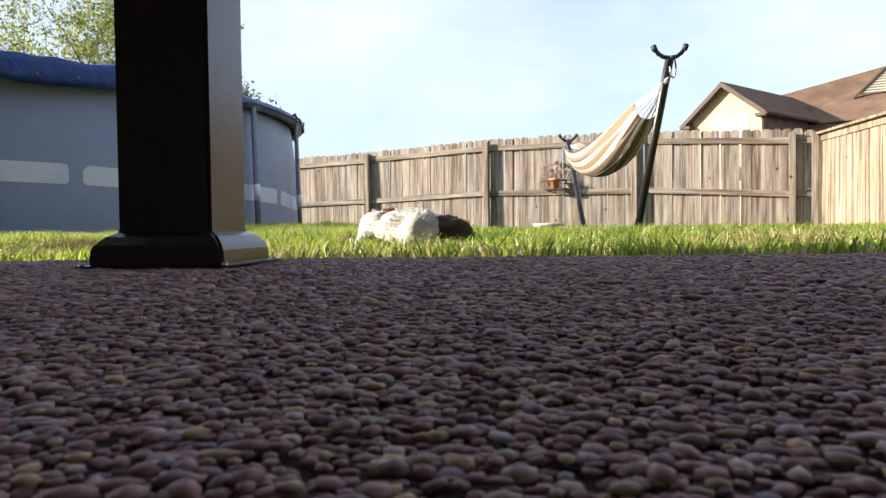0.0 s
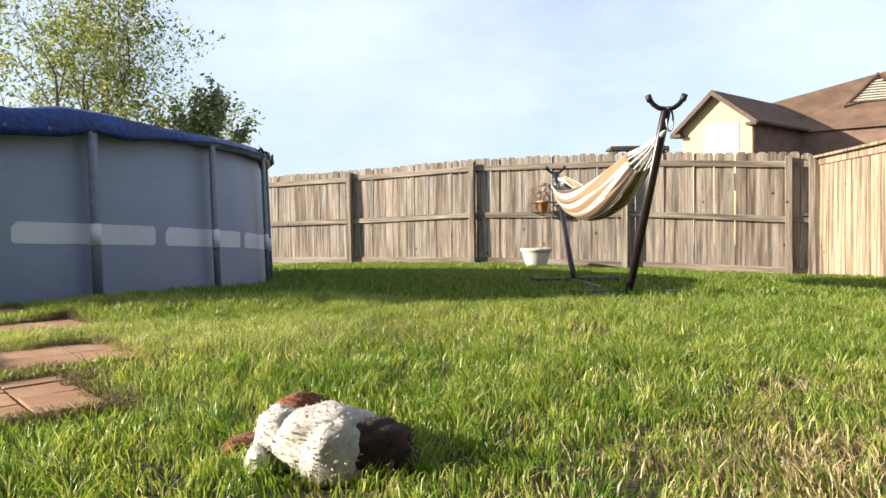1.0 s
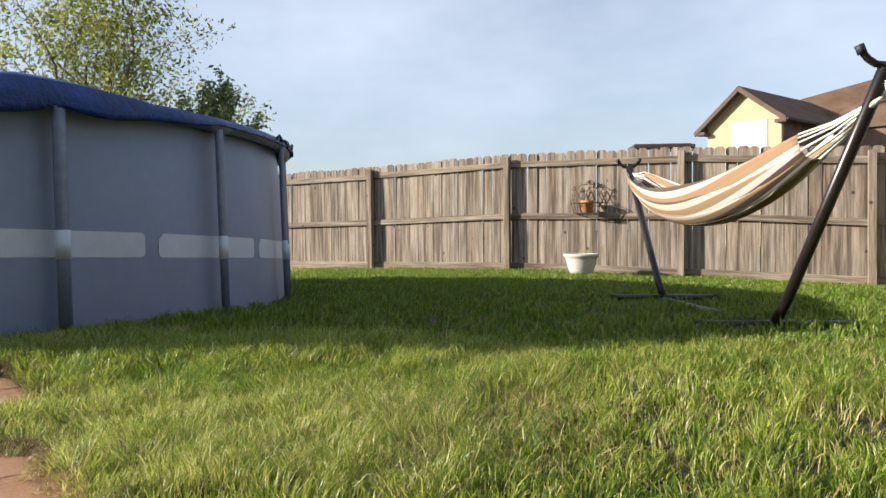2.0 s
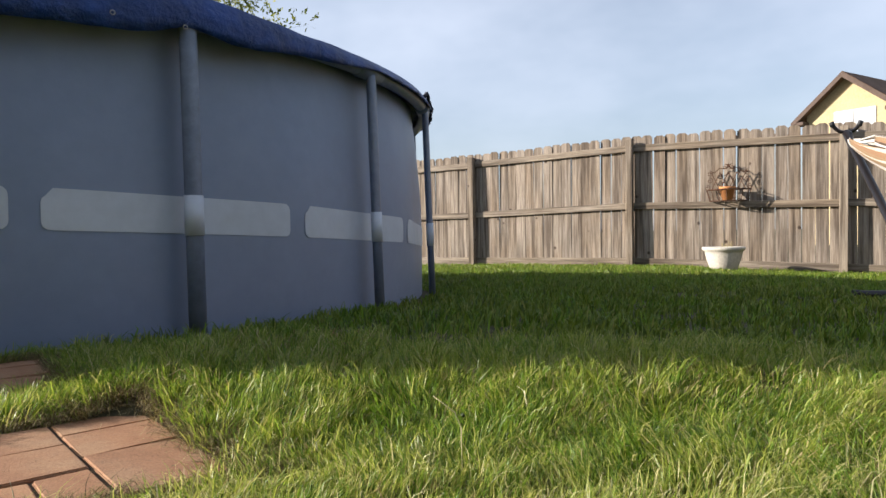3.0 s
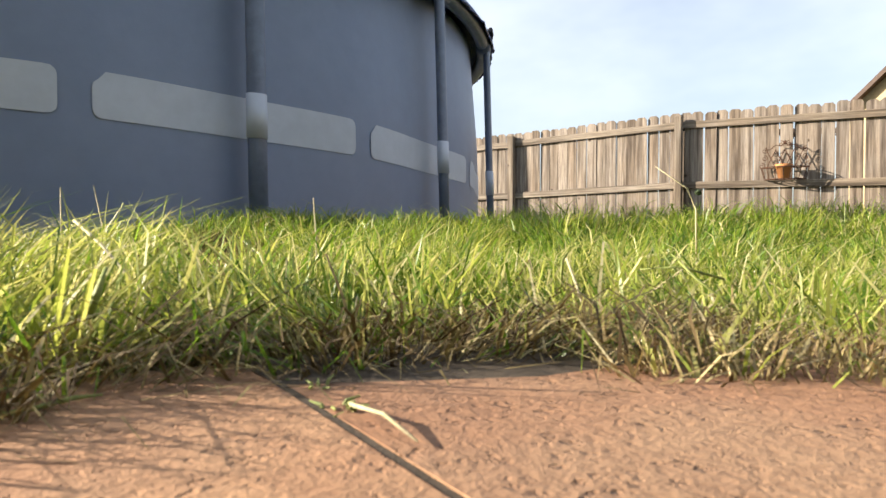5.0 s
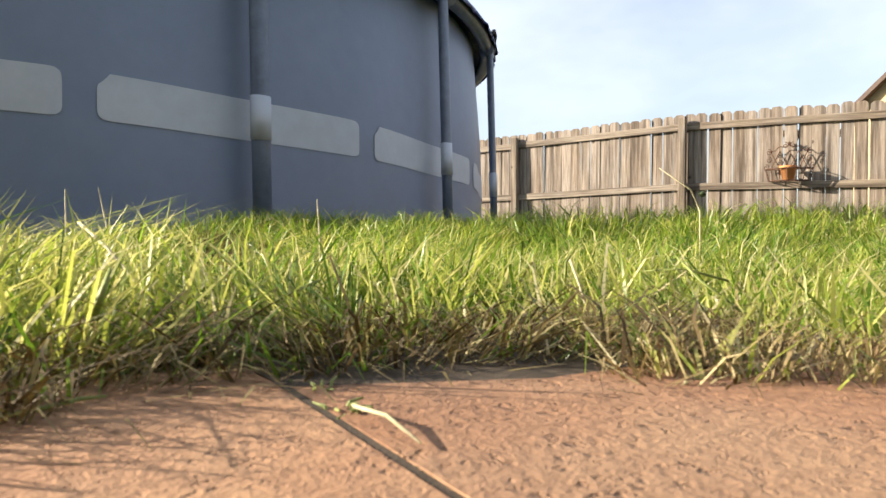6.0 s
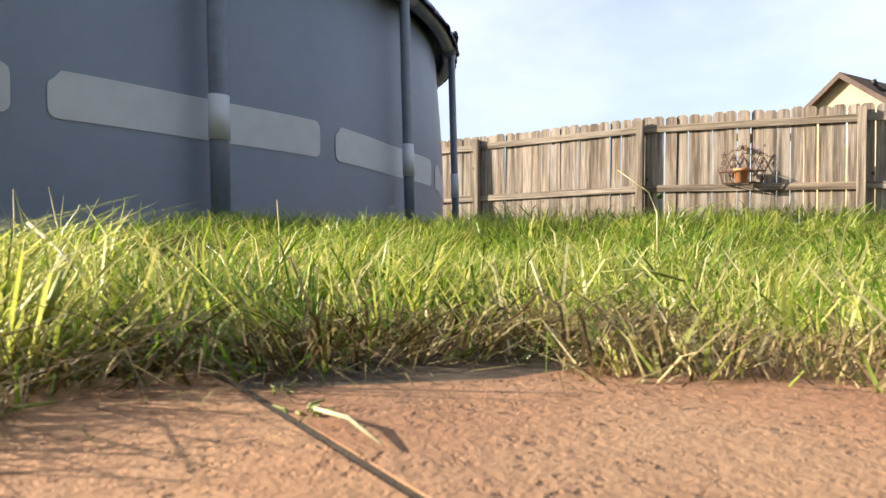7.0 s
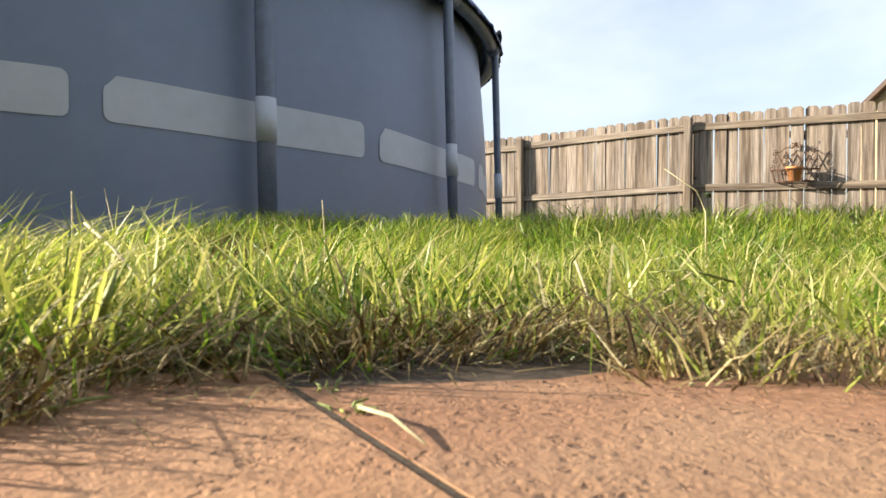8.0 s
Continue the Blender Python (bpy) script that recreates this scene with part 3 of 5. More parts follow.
def make_planter():
    px, py = 1.40, 12.25
    pot = holder("planter", (px, py, gz(px, py)))
    stone = mottled("white_plaster_pot", (0.50, 0.47, 0.42), (0.66, 0.63, 0.57), 6, 0.85, fine=8)
    part("bowl", lathe([(0.135, 0.0), (0.15, 0.02), (0.185, 0.12), (0.205, 0.2), (0.212, 0.235), (0.235, 0.245), (0.24, 0.275), (0.232, 0.285), (0.205, 0.28), (0.20, 0.22)]), stone, pot, "", True)
    part("soil", lathe([(0.19, 0.22), (0.2, 0.235), (0.1, 0.24)], 24), SOIL, pot, "dark potting soil")
    rng = random.Random(3)
    for k in range(9):
        a, r = rng.uniform(0, 6.28), rng.uniform(0, 0.12)
        b = Vector((r * math.cos(a), r * math.sin(a), 0.235))
        part("dry_stem", tube([b, b + Vector((rng.uniform(-0.04, 0.04), rng.uniform(-0.04, 0.04), rng.uniform(0.06, 0.13)))], [0.004, 0.002], 5), STRAW_STEM, pot)
    tagged(pot, "round off-white planter with dry stems standing before the fence", "planter")


STRAW_STEM = mottled("dry_stem", (0.30, 0.24, 0.10), (0.42, 0.36, 0.16), 30, 0.9)
WIRE = mottled("rusty_wire", (0.06, 0.03, 0.02), (0.14, 0.07, 0.04), 40, 0.7, 0.4)
TERRACOTTA = mottled("terracotta", (0.42, 0.17, 0.06), (0.55, 0.25, 0.09), 12, 0.8)


def make_wall_basket():
    """Wire plant holder hung on the fence: scrolled back, two hoops, a clay pot in it."""
    ax = 1.64
    s = (ax - 0.456) / (2.774 - 0.456)
    ay = 13.27 + s * (12.44 - 13.27)
    basket = holder("wall_basket", (ax - 0.055, ay - 0.045, 0.635), -19.7)
    w, r = 0.26, 0.005
    # semicircular hoops, upper and lower
    for z, dp in ((0.16, 0.21), (0.02, 0.17)):
        k = 1.0 if z > 0.1 else 0.85
        arc = [(k * w * math.cos(a), -dp * math.sin(a) - 0.012, z) for a in np.linspace(0, math.pi, 17)]
        part("hoop", tube(arc, r * 1.3, 6), WIRE, basket)
        part("back_bar", tube([(-k * w, -0.012, z), (k * w, -0.012, z)], r * 1.3, 6), WIRE, basket)
    for a in np.linspace(0, math.pi, 9):
        part("upright", tube([(w * math.cos(a), -0.21 * math.sin(a) - 0.012, 0.16), (0.85 * w * math.cos(a), -0.17 * math.sin(a) - 0.012, 0.02)], r, 5), WIRE, basket)
    for k in range(5):
        x = -0.18 + 0.09 * k
        part("floor_wire", tube([(x, -0.012, 0.02), (x, -0.012 - 0.17 * math.sqrt(max(0.05, 1 - (x / 0.23) ** 2)), 0.02)], r, 5), WIRE, basket)
    for x in (-0.2, -0.1, 0.0, 0.1):
        part("lattice_wire", tube([(x, -0.012, 0.16), (x + 0.1, -0.014, 0.38)], r, 5), WIRE, basket)
        part("lattice_wire", tube([(x + 0.1, -0.02, 0.16), (x, -0.018, 0.38)], r, 5), WIRE, basket)
    crest = [(x, -0.014, 0.36 + 0.08 * math.cos(x / 0.22 * math.pi / 2) + 0.012 * math.cos(x * 60)) for x in np.linspace(-0.22, 0.22, 25)]
    part("crest_wire", tube(crest, r, 5), WIRE, basket)
    for cx, cz, sg in ((-0.22, 0.37, 1), (0.22, 0.37, -1), (-0.04, 0.445, 1), (0.04, 0.445, -1), (-0.25, 0.19, 1), (0.25, 0.19, -1), (-0.22, 0.28, 1), (0.22, 0.28, -1)):
        sp = [(cx + sg * (0.008 + 0.030 * t) * math.cos(t * 8), -0.016, cz + (0.008 + 0.030 * t) * math.sin(t * 8)) for t in np.linspace(0, 1, 14)]
        part("scroll", tube(sp, r, 5), WIRE, basket)
    part("finial", lathe([(0.004, 0.44), (0.02, 0.455), (0.022, 0.47), (0.004, 0.49)], 10), WIRE, basket)
    tagged(basket, "rusty scrolled wire plant holder hung on the board fence", "plant holder")
    m = basket.matrix_world @ Matrix.Translation((0.0, -0.13, 0.026))
    pot = new("flower_pot")
    pot.matrix_world = m
    part("pot_body", lathe([(0.06, 0.0), (0.085, 0.13), (0.095, 0.132), (0.098, 0.165), (0.088, 0.165), (0.08, 0.14)], 20), TERRACOTTA, pot, "", True)
    part("soil", lathe([(0.079, 0.138), (0.04, 0.146)], 16), SOIL, pot)
    tagged(pot, "small orange terracotta pot in the wire holder", "flower pot")


make_planter()
make_wall_basket()


# ---- neighbour's house beyond the fence ----
SHINGLE = mottled("brown_shingles", (0.115, 0.066, 0.040), (0.20, 0.122, 0.076), 1.2, 0.95, fine=12, strength=0.5, dist=0.03)
CREAM = mottled("cream_siding", (0.48, 0.395, 0.23), (0.54, 0.445, 0.265), 0.7, 0.85, fine=20)
BRICK_WALL = mottled("brown_brick_wall", (0.16, 0.10, 0.075), (0.25, 0.165, 0.125), 2.0, 0.9, fine=10)
FASCIA = mottled("brown_fascia", (0.07, 0.045, 0.035), (0.11, 0.075, 0.06), 1.5, 0.8)
BRIGHT_GLASS, _n, _l, _b = material("window_glass", (0.34, 0.38, 0.44), 0.06, 0.0)
_b.inputs["Specular IOR Level"].default_value = 0.9
WHITE_TRIM = mottled("white_trim", (0.62, 0.60, 0.55), (0.70, 0.68, 0.63), 3, 0.6)


def roof_slab(a, b, c, d, t):
    """A thick roof plane over the corners a, b (eave) and c, d (ridge)."""
    bm = bmesh.new()
    up = [bm.verts.new(Vector(p)) for p in (a, b, c, d)]
    lo = [bm.verts.new(Vector(p) - Vector((0, 0, t))) for p in (a, b, c, d)]
    bm.faces.new(up)
    bm.faces.new(lo[::-1])
    for k in range(4):
        bm.faces.new((up[(k + 1) % 4], up[k], lo[k], lo[(k + 1) % 4]))
    return bm


def make_house():
    # local frame: x across the gable, y back along the ridge
    house = holder("neighbour_house", (11.417, 35.516, 0.0), -47.8)
    run, eave_z, apex_z, deep = 2.2, 5.13, 6.98, 8.6
    slope = (apex_z - eave_z) / run
    wall_half = run - 0.42
    wall_top = apex_z - slope * wall_half - 0.12
    bm = bmesh.new()
    prof = [(-wall_half, -1.2), (wall_half, -1.2), (wall_half, wall_top), (0, apex_z - 0.14), (-wall_half, wall_top)]
    for y0 in (0.45,):
        f = [bm.verts.new((x, y0, z)) for x, z in prof]
        g = [bm.verts.new((x, deep, z)) for x, z in prof]
        bm.faces.new(f)
        bm.faces.new(g[::-1])
        for k in range(5):
            bm.faces.new((f[(k + 1) % 5], f[k], g[k], g[(k + 1) % 5]))
    part("gable_wall", bm, CREAM, house, "cream gable wall in sun")
    part("side_wall", box((0.06, deep - 0.5, 5.6), pose(wall_half + 0.02, (deep + 0.5) / 2, wall_top - 2.82)), BRICK_WALL, house, "brown brick side wall")
    for s in (-1, 1):
        ez = eave_z + (0.16 if s > 0 else 0.0)
        a, b = (s * run, 0, ez), (s * run, deep, ez)
        c, d = (0, deep, apex_z), (0, 0, apex_z)
        pts = (a, b, c, d) if s > 0 else (d, c, b, a)
        part("roof", roof_slab(*pts, 0.16), SHINGLE, house, "brown shingle roof")
        part("fascia", roof_slab((s * run, -0.03, ez - 0.02), (s * run, 0.03, ez - 0.02), (0, 0.03, apex_z - 0.02), (0, -0.03, apex_z - 0.02), 0.24), FASCIA, house)
        part("eave_return", box((0.5, 0.5, 0.16), pose(s * (run - 0.27), 0.24, ez - 0.14), 0.02), FASCIA, house)
        part("gutter", box((0.13, deep, 0.14), pose(s * (run + 0.02), deep / 2, ez - 0.1), 0.03), FASCIA, house)
    win = part("window", box((1.72, 0.06, 1.5), pose(0.3, 0.44, 4.6)), WHITE_TRIM, house, "white framed window")
    for x in (-0.41, 0.41):
        part("pane", box((0.76, 0.02, 1.36), pose(0.3 + x, 0.40, 4.6)), BRIGHT_GLASS, win)
    tagged(house, "cream gabled wing of a neighbouring house with brown shingles", "house")
    # main roof behind, hipped, with a small vented gable
    main = holder("neighbour_main_roof", (0, 0, 0))
    bm = bmesh.new()
    e = [bm.verts.new(p) for p in ((15.0, 38.3, 5.1), (31.5, 27.5, 5.1), (42, 44, 5.1), (24.5, 55, 5.1))]
    top = bm.verts.new((15.0, 40.7, 6.85))
    r = [bm.verts.new(p) for p in ((24.8, 41.2, 9.45), (29.5, 43.5, 9.45))]
    bm.faces.new((e[0], e[1], r[0], top))
    bm.faces.new((e[1], e[2], r[1], r[0]))
    bm.faces.new((e[2], e[3], r[1]))
    bm.faces.new((e[3], e[0], top, r[0], r[1]))
    bm.faces.new(e[::-1])
    part("roof", bm, SHINGLE, main, "large brown shingle roof")
    bm = bmesh.new()
    bw = [(14.6, 38.7), (31.2, 28.2), (41.5, 44), (24.6, 54.4)]
    lo = [bm.verts.new((x, y, -1.5)) for x, y in bw]
    hi = [bm.verts.new((x, y, 5.08)) for x, y in bw]
    for k in range(4):
        bm.faces.new((lo[k], lo[(k + 1) % 4], hi[(k + 1) % 4], hi[k]))
    part("wall", bm, BRICK_WALL, main)
    dormer = part("vent_gable", roof_slab((0, 0, 0), (2.6, 0, 0), (1.3, 0, 1.25), (1.3, 0, 1.25), 0.02), CREAM, main, "pale louvred gable vent")
    tagged(main, "main body of the neighbouring house with a brown hip roof", "house")
    dormer.matrix_world = pose(19.3, 38.6, 6.75, 0, 0, -25)
    for k in range(8):
        wv = 2.2 * (1 - k / 8.5)
        part("louvre", box((wv, 0.08, 0.04), pose(1.3, -0.05, 0.08 + k * 0.13, 30)), WHITE_TRIM, dormer)
    for s in (-1, 1):
        part("rake_board", roof_slab((1.3 + s * 1.5, -0.16, -0.12), (1.3 + s * 1.5, 0.1, -0.12), (1.3, 0.1, 1.4), (1.3, -0.16, 1.4), 0.12), FASCIA, dormer)


make_house()


def make_pergola():
    """Dark shade structure far beyond the fence: a beam on brackets."""
    per = holder("pergola", (8.9, 33.0, 0))
    per.matrix_world = pose(7.45, 33.0, -0.6, 0, 0, 0)
    part("beam", box((2.6, 0.3, 0.17), pose(0, 0, 4.55), 0.02), FASCIA, per)
    part("rafter_row", box((2.4, 1.6, 0.08), pose(0, 0.9, 4.66), 0.02), FASCIA, per)
    for x in (-1.1, -0.35, 0.4, 1.1):
        part("post", box((0.1, 0.1, 5.2), pose(x, 0, 1.9), 0.01), FASCIA, per)
        for s in (-1, 1):
            part("bracket", tube([(x, 0, 4.2), (x + s * 0.07, 0, 4.36), (x + s * 0.24, 0, 4.47)], 0.04, 6), FASCIA, per)
    tagged(per, "dark wooden pergola with arched brackets beyond the fence", "pergola")


make_pergola()


# ---- trees beyond the pool ----
BARK = mottled("grey_brown_bark", (0.10, 0.075, 0.05), (0.19, 0.15, 0.11), 5, 0.95, stretch=(1, 1, 0.25), fine=8, strength=0.6, dist=0.02)
LEAF_SPRING = leafy("spring_leaves", [(0.0, (0.10, 0.14, 0.03)), (0.4, (0.18, 0.22, 0.05)), (0.8, (0.28, 0.30, 0.08)), (1.0, (0.36, 0.36, 0.14))], 0.6, 0.5)
LEAF_DARK = leafy("dark_leaves", [(0.0, (0.09, 0.13, 0.06)), (0.6, (0.16, 0.21, 0.10)), (1.0, (0.26, 0.30, 0.15))], 0.6, 0.4)


def leaf_cloud(centers, per, spread, size, rng):
    """Many small pointed leaves round the twig ends."""
    n = len(centers) * per
    c = np.repeat(np.array(centers), per, 0) + rng.normal(0, spread, (n, 3))
    d = rng.normal(0, 1, (n, 3))
    d /= np.linalg.norm(d, axis=1)[:, None]
    e = np.cross(d, rng.normal(0, 1, (n, 3)))
    e /= np.linalg.norm(e, axis=1)[:, None] + 1e-9
    s = size * rng.uniform(0.6, 1.4, (n, 1))
    co = np.stack([c - d * s, c + e * s * 0.45, c + d * s, c - e * s * 0.45], 1).reshape(-1, 3)
    return co, np.arange(4 * n).reshape(-1, 4)


def make_tree(x, y, height, crown_r, leaf, label, seed, per=26, upright=0.55, trunks=3, size=0.10):
    rng = np.random.default_rng(seed)
    base = Vector((x, y, -0.6))
    tree = holder("tree", tuple(base))
    bm, ends = bmesh.new(), []

    def grow(p, d, length, r, depth):
        pts, rad = [p], [r]
        for k in range(4):
            d = (d + Vector(rng.normal(0, 0.13, 3)) + Vector((0, 0, 0.04))).normalized()
            p = p + d * length / 4
            pts.append(p)
            rad.append(r * (1 - 0.13 * (k + 1)))
        add_tube(bm, pts, rad, 7 if depth < 2 else 4)
        if depth >= 2:
            ends.extend([pts[3], pts[4]])
        if depth == 4:
            return
        for k in range(3 if depth else 5):
            side = Vector(rng.normal(0, 1, 3))
            side = (side - d * side.dot(d)).normalized()
            nd = (d * upright + side * (1 - upright) + Vector((0, 0, 0.12))).normalized()
            grow(pts[2 + (k % 3)], nd, length * float(rng.uniform(0.58, 0.78)), rad[-1] * 0.72, depth + 1)

    for k in range(trunks):
        a = 2 * math.pi * k / trunks + 0.5
        d0 = Vector((0.3 * math.cos(a), 0.3 * math.sin(a), 1)) if trunks > 1 else Vector((0, 0, 1))
        grow(Vector((0.15 * math.cos(a), 0.15 * math.sin(a), 0)) if trunks > 1 else Vector((0, 0, 0)), d0.normalized(), height * 0.36, height * 0.016, 0)
    part("trunk", bm, BARK, tree, "", True)
    co, f = leaf_cloud([tuple(e) for e in ends], per, crown_r * 0.055, size, rng)
    crown = finish("crown", np_mesh("crown", co, f), leaf, tree)
    tagged(tree, label, "tree")
    return tree


make_tree(-10.7, 19.6, 10.6, 3.4, LEAF_SPRING, "multi-stemmed tree with thin yellow-green spring leaves", 5, per=12, size=0.06)
make_tree(-7.15, 20.3, 6.2, 1.2, LEAF_DARK, "smaller dark green tree beyond the pool", 11, per=12, upright=0.84, trunks=1, size=0.07)
make_tree(-9.3, 22.5, 7.2, 2.0, LEAF_SPRING, "young tree with yellow-green leaves beyond the pool", 21, per=5, upright=0.66, trunks=1, size=0.08)

# ---- stepping pads of clay pavers ----


def paver_clay():
    """Fired clay: two tones, fine speckle, small dark pits, worn paler spots."""
    m, n, l, b = material("clay_paver", (0.3, 0.16, 0.1), 0.88)
    v = coords(n, l)
    info = n.new("ShaderNodeObjectInfo")
    tone = ramp(n, l, noise_tex(n, l, v, 11, 4), [(0.3, (0.32, 0.160, 0.082)), (0.52, (0.42, 0.228, 0.120)), (0.72, (0.52, 0.315, 0.17))])
    tone = mix(n, l, tone, ramp(n, l, info.outputs["Random"], [(0.0, (0.86, 0.84, 0.84)), (1.0, (1.0, 0.98, 0.95))]), 1.0, "MULTIPLY")
    soil = ramp(n, l, noise_tex(n, l, v, 7.5, 5, 0.65), [(0.44, (0, 0, 0)), (0.62, (0.35, 0.35, 0.35))])
    tone = mix(n, l, tone, (0.26, 0.18, 0.115), soil)
    speck = noise_tex(n, l, v, 380, 3, 0.6)
    tone = mix(n, l, tone, ramp(n, l, speck, [(0.32, (0.62, 0.58, 0.56)), (0.6, (1, 1, 1)), (0.78, (1.25, 1.2, 1.1))]), 0.7, "MULTIPLY")
    pit = n.new("ShaderNodeTexVoronoi")
    pit.inputs["Scale"].default_value = 240
    wob = n.new("ShaderNodeVectorMath")
    wob.operation = "MULTIPLY_ADD"
    l.new(noise_tex(n, l, v, 300, 3), wob.inputs[0])
    wob.inputs[1].default_value = (0.008, 0.008, 0.008)
    l.new(v, wob.inputs[2])
    l.new(wob.outputs["Vector"], pit.inputs["Vector"])
    where = noise_tex(n, l, v, 60, 4, 0.65)
    pits = mix(n, l, ramp(n, l, pit.outputs["Distance"], [(0.10, (0, 0, 0)), (0.42, (1, 1, 1))]), (1.0, 1.0, 1.0), ramp(n, l, where, [(0.42, (1, 1, 1)), (0.68, (0, 0, 0))]))
    tone = mix(n, l, tone, mix(n, l, (0.60, 0.53, 0.48), (1.0, 1.0, 1.0), pits), 1.0, "MULTIPLY")
    l.new(tone, b.inputs["Base Color"])
    h = mix(n, l, pits, speck, 0.35)
    bump(n, l, b, h, 0.9, 0.0022)
    return m


BRICK = paver_clay()
PADS = [(-0.34, 2.76, -43, 0.165), (-0.45, 3.40, -43, 0.165), (-0.6805, 4.009, -47, 0.135), (-1.206, 4.654, -39.6, 0.165), (-1.80, 5.09, -43, 0.165)]
PAVER_U, PAVER_V, PAD_HALF = 0.225, 0.205, 0.225


def in_pads(x, y, grow=0.0):
    hit = np.zeros(np.shape(x), dtype=bool)
    for px, py, turn, vmax in PADS:
        c, s = math.cos(radians(turn)), math.sin(radians(turn))
        u, v = (x - px) * c + (y - py) * s, -(x - px) * s + (y - py) * c
        ragged = grow - 0.018 + 0.016 * np.sin(31 * x + 5) * np.sin(27 * y) + 0.012 * np.sin(63 * x - 41 * y)
        on = (np.abs(u) < PAD_HALF + ragged) & (v > -PAD_HALF - ragged) & (v < vmax + ragged)
        if vmax < 0.15:  # turf has grown over this pad's far corner
            on &= y - py < 0.195 + 0.85 * np.minimum(0, x - px + 0.09) + ragged
            on &= ~((x < -0.868 - ragged) & (y > 4.065 - ragged))
        hit |= on
    return hit


# pavers of three sizes in one pad: from and to along its two sides
MIXED = [(-0.125, 0.012, 0.0125, 0.16), (0.012, 0.212, 0.0125, 0.16), (-0.215, -0.071, -0.2125, 0.0125),
         (-0.071, 0.075, -0.2125, 0.0125), (0.075, 0.215, -0.0625, 0.0125), (0.075, 0.215, -0.2125, -0.0625), (-0.215, -0.125, 0.0125, 0.16)]
SQUARE = [(-0.225, 0.0, -0.225, 0.0), (0.0, 0.225, -0.225, 0.0), (-0.225, 0.0, 0.0, 0.225), (0.0, 0.225, 0.0, 0.225)]


def paver_mesh(lu, lv, seed, wear=0.0022):
    """A tumbled paver: rounded, slightly chipped edges."""
    bm = box((lu, lv, 0.05), None, wear, 3)
    for v in bm.verts:
        v.co += Vector(noise.noise_vector(v.co * 40 + Vector((seed * 3.1, 0, 0)))) * wear
    me = bpy.data.meshes.new("paver")
    bm.normal_update()
    bm.to_mesh(me)
    bm.free()
    me.materials.append(BRICK)
    return me


SAND = mottled("joint_sand", (0.05, 0.036, 0.022), (0.10, 0.072, 0.045), 30, 0.95)


def make_pads():
    rng = random.Random(8)
    for px, py, turn, vmax in PADS:
        pad = holder("stepping_pad", (px, py, PATIO_Z + max(0.0, gz(px, py) + 0.022)), turn)
        gap = 0.0008 if vmax < 0.15 else 0.005
        for k, (u0, u1, v0, v1) in enumerate(SQUARE if vmax < 0.15 else MIXED):
            ob = finish("paver", paver_mesh(u1 - u0 - gap, v1 - v0 - gap, k, 0.0009 if vmax < 0.15 else 0.0025), None, pad)
            tip = 0.12 if vmax < 0.15 else 0.5
            ob.location = ((u0 + u1) / 2, (v0 + v1) / 2, -0.025 + (rng.uniform(-0.003, 0.001) if vmax > 0.15 else 0.0))
            ob.rotation_euler = (radians(rng.uniform(-tip, tip)), radians(rng.uniform(-tip, tip)), radians(rng.uniform(-0.8, 0.8)))
        part("sand_bed", box((0.43, 0.38, 0.06), pose(0, -0.025, -0.036)) if vmax > 0.15 else box((0.45, 0.45, 0.06), pose(0, 0, -0.0302)), SAND, pad, "sandy joint filling")
        tagged(pad, "square stepping pad of worn red clay pavers sunk in the lawn", "stepping stone", "stepping pads across the lawn")


make_pads()


# ---- soft toy on the lawn ----
TOY_X, TOY_Y = 0.393, 3.03


def fleece(name, dark, light):
    m = mottled(name, dark, light, 110, 0.95, fine=4, strength=0.9, dist=0.004, grain=0.35)
    b = m.node_tree.nodes["Principled BSDF"]
    b.inputs["Sheen Weight"].default_value = 0.08
    return m


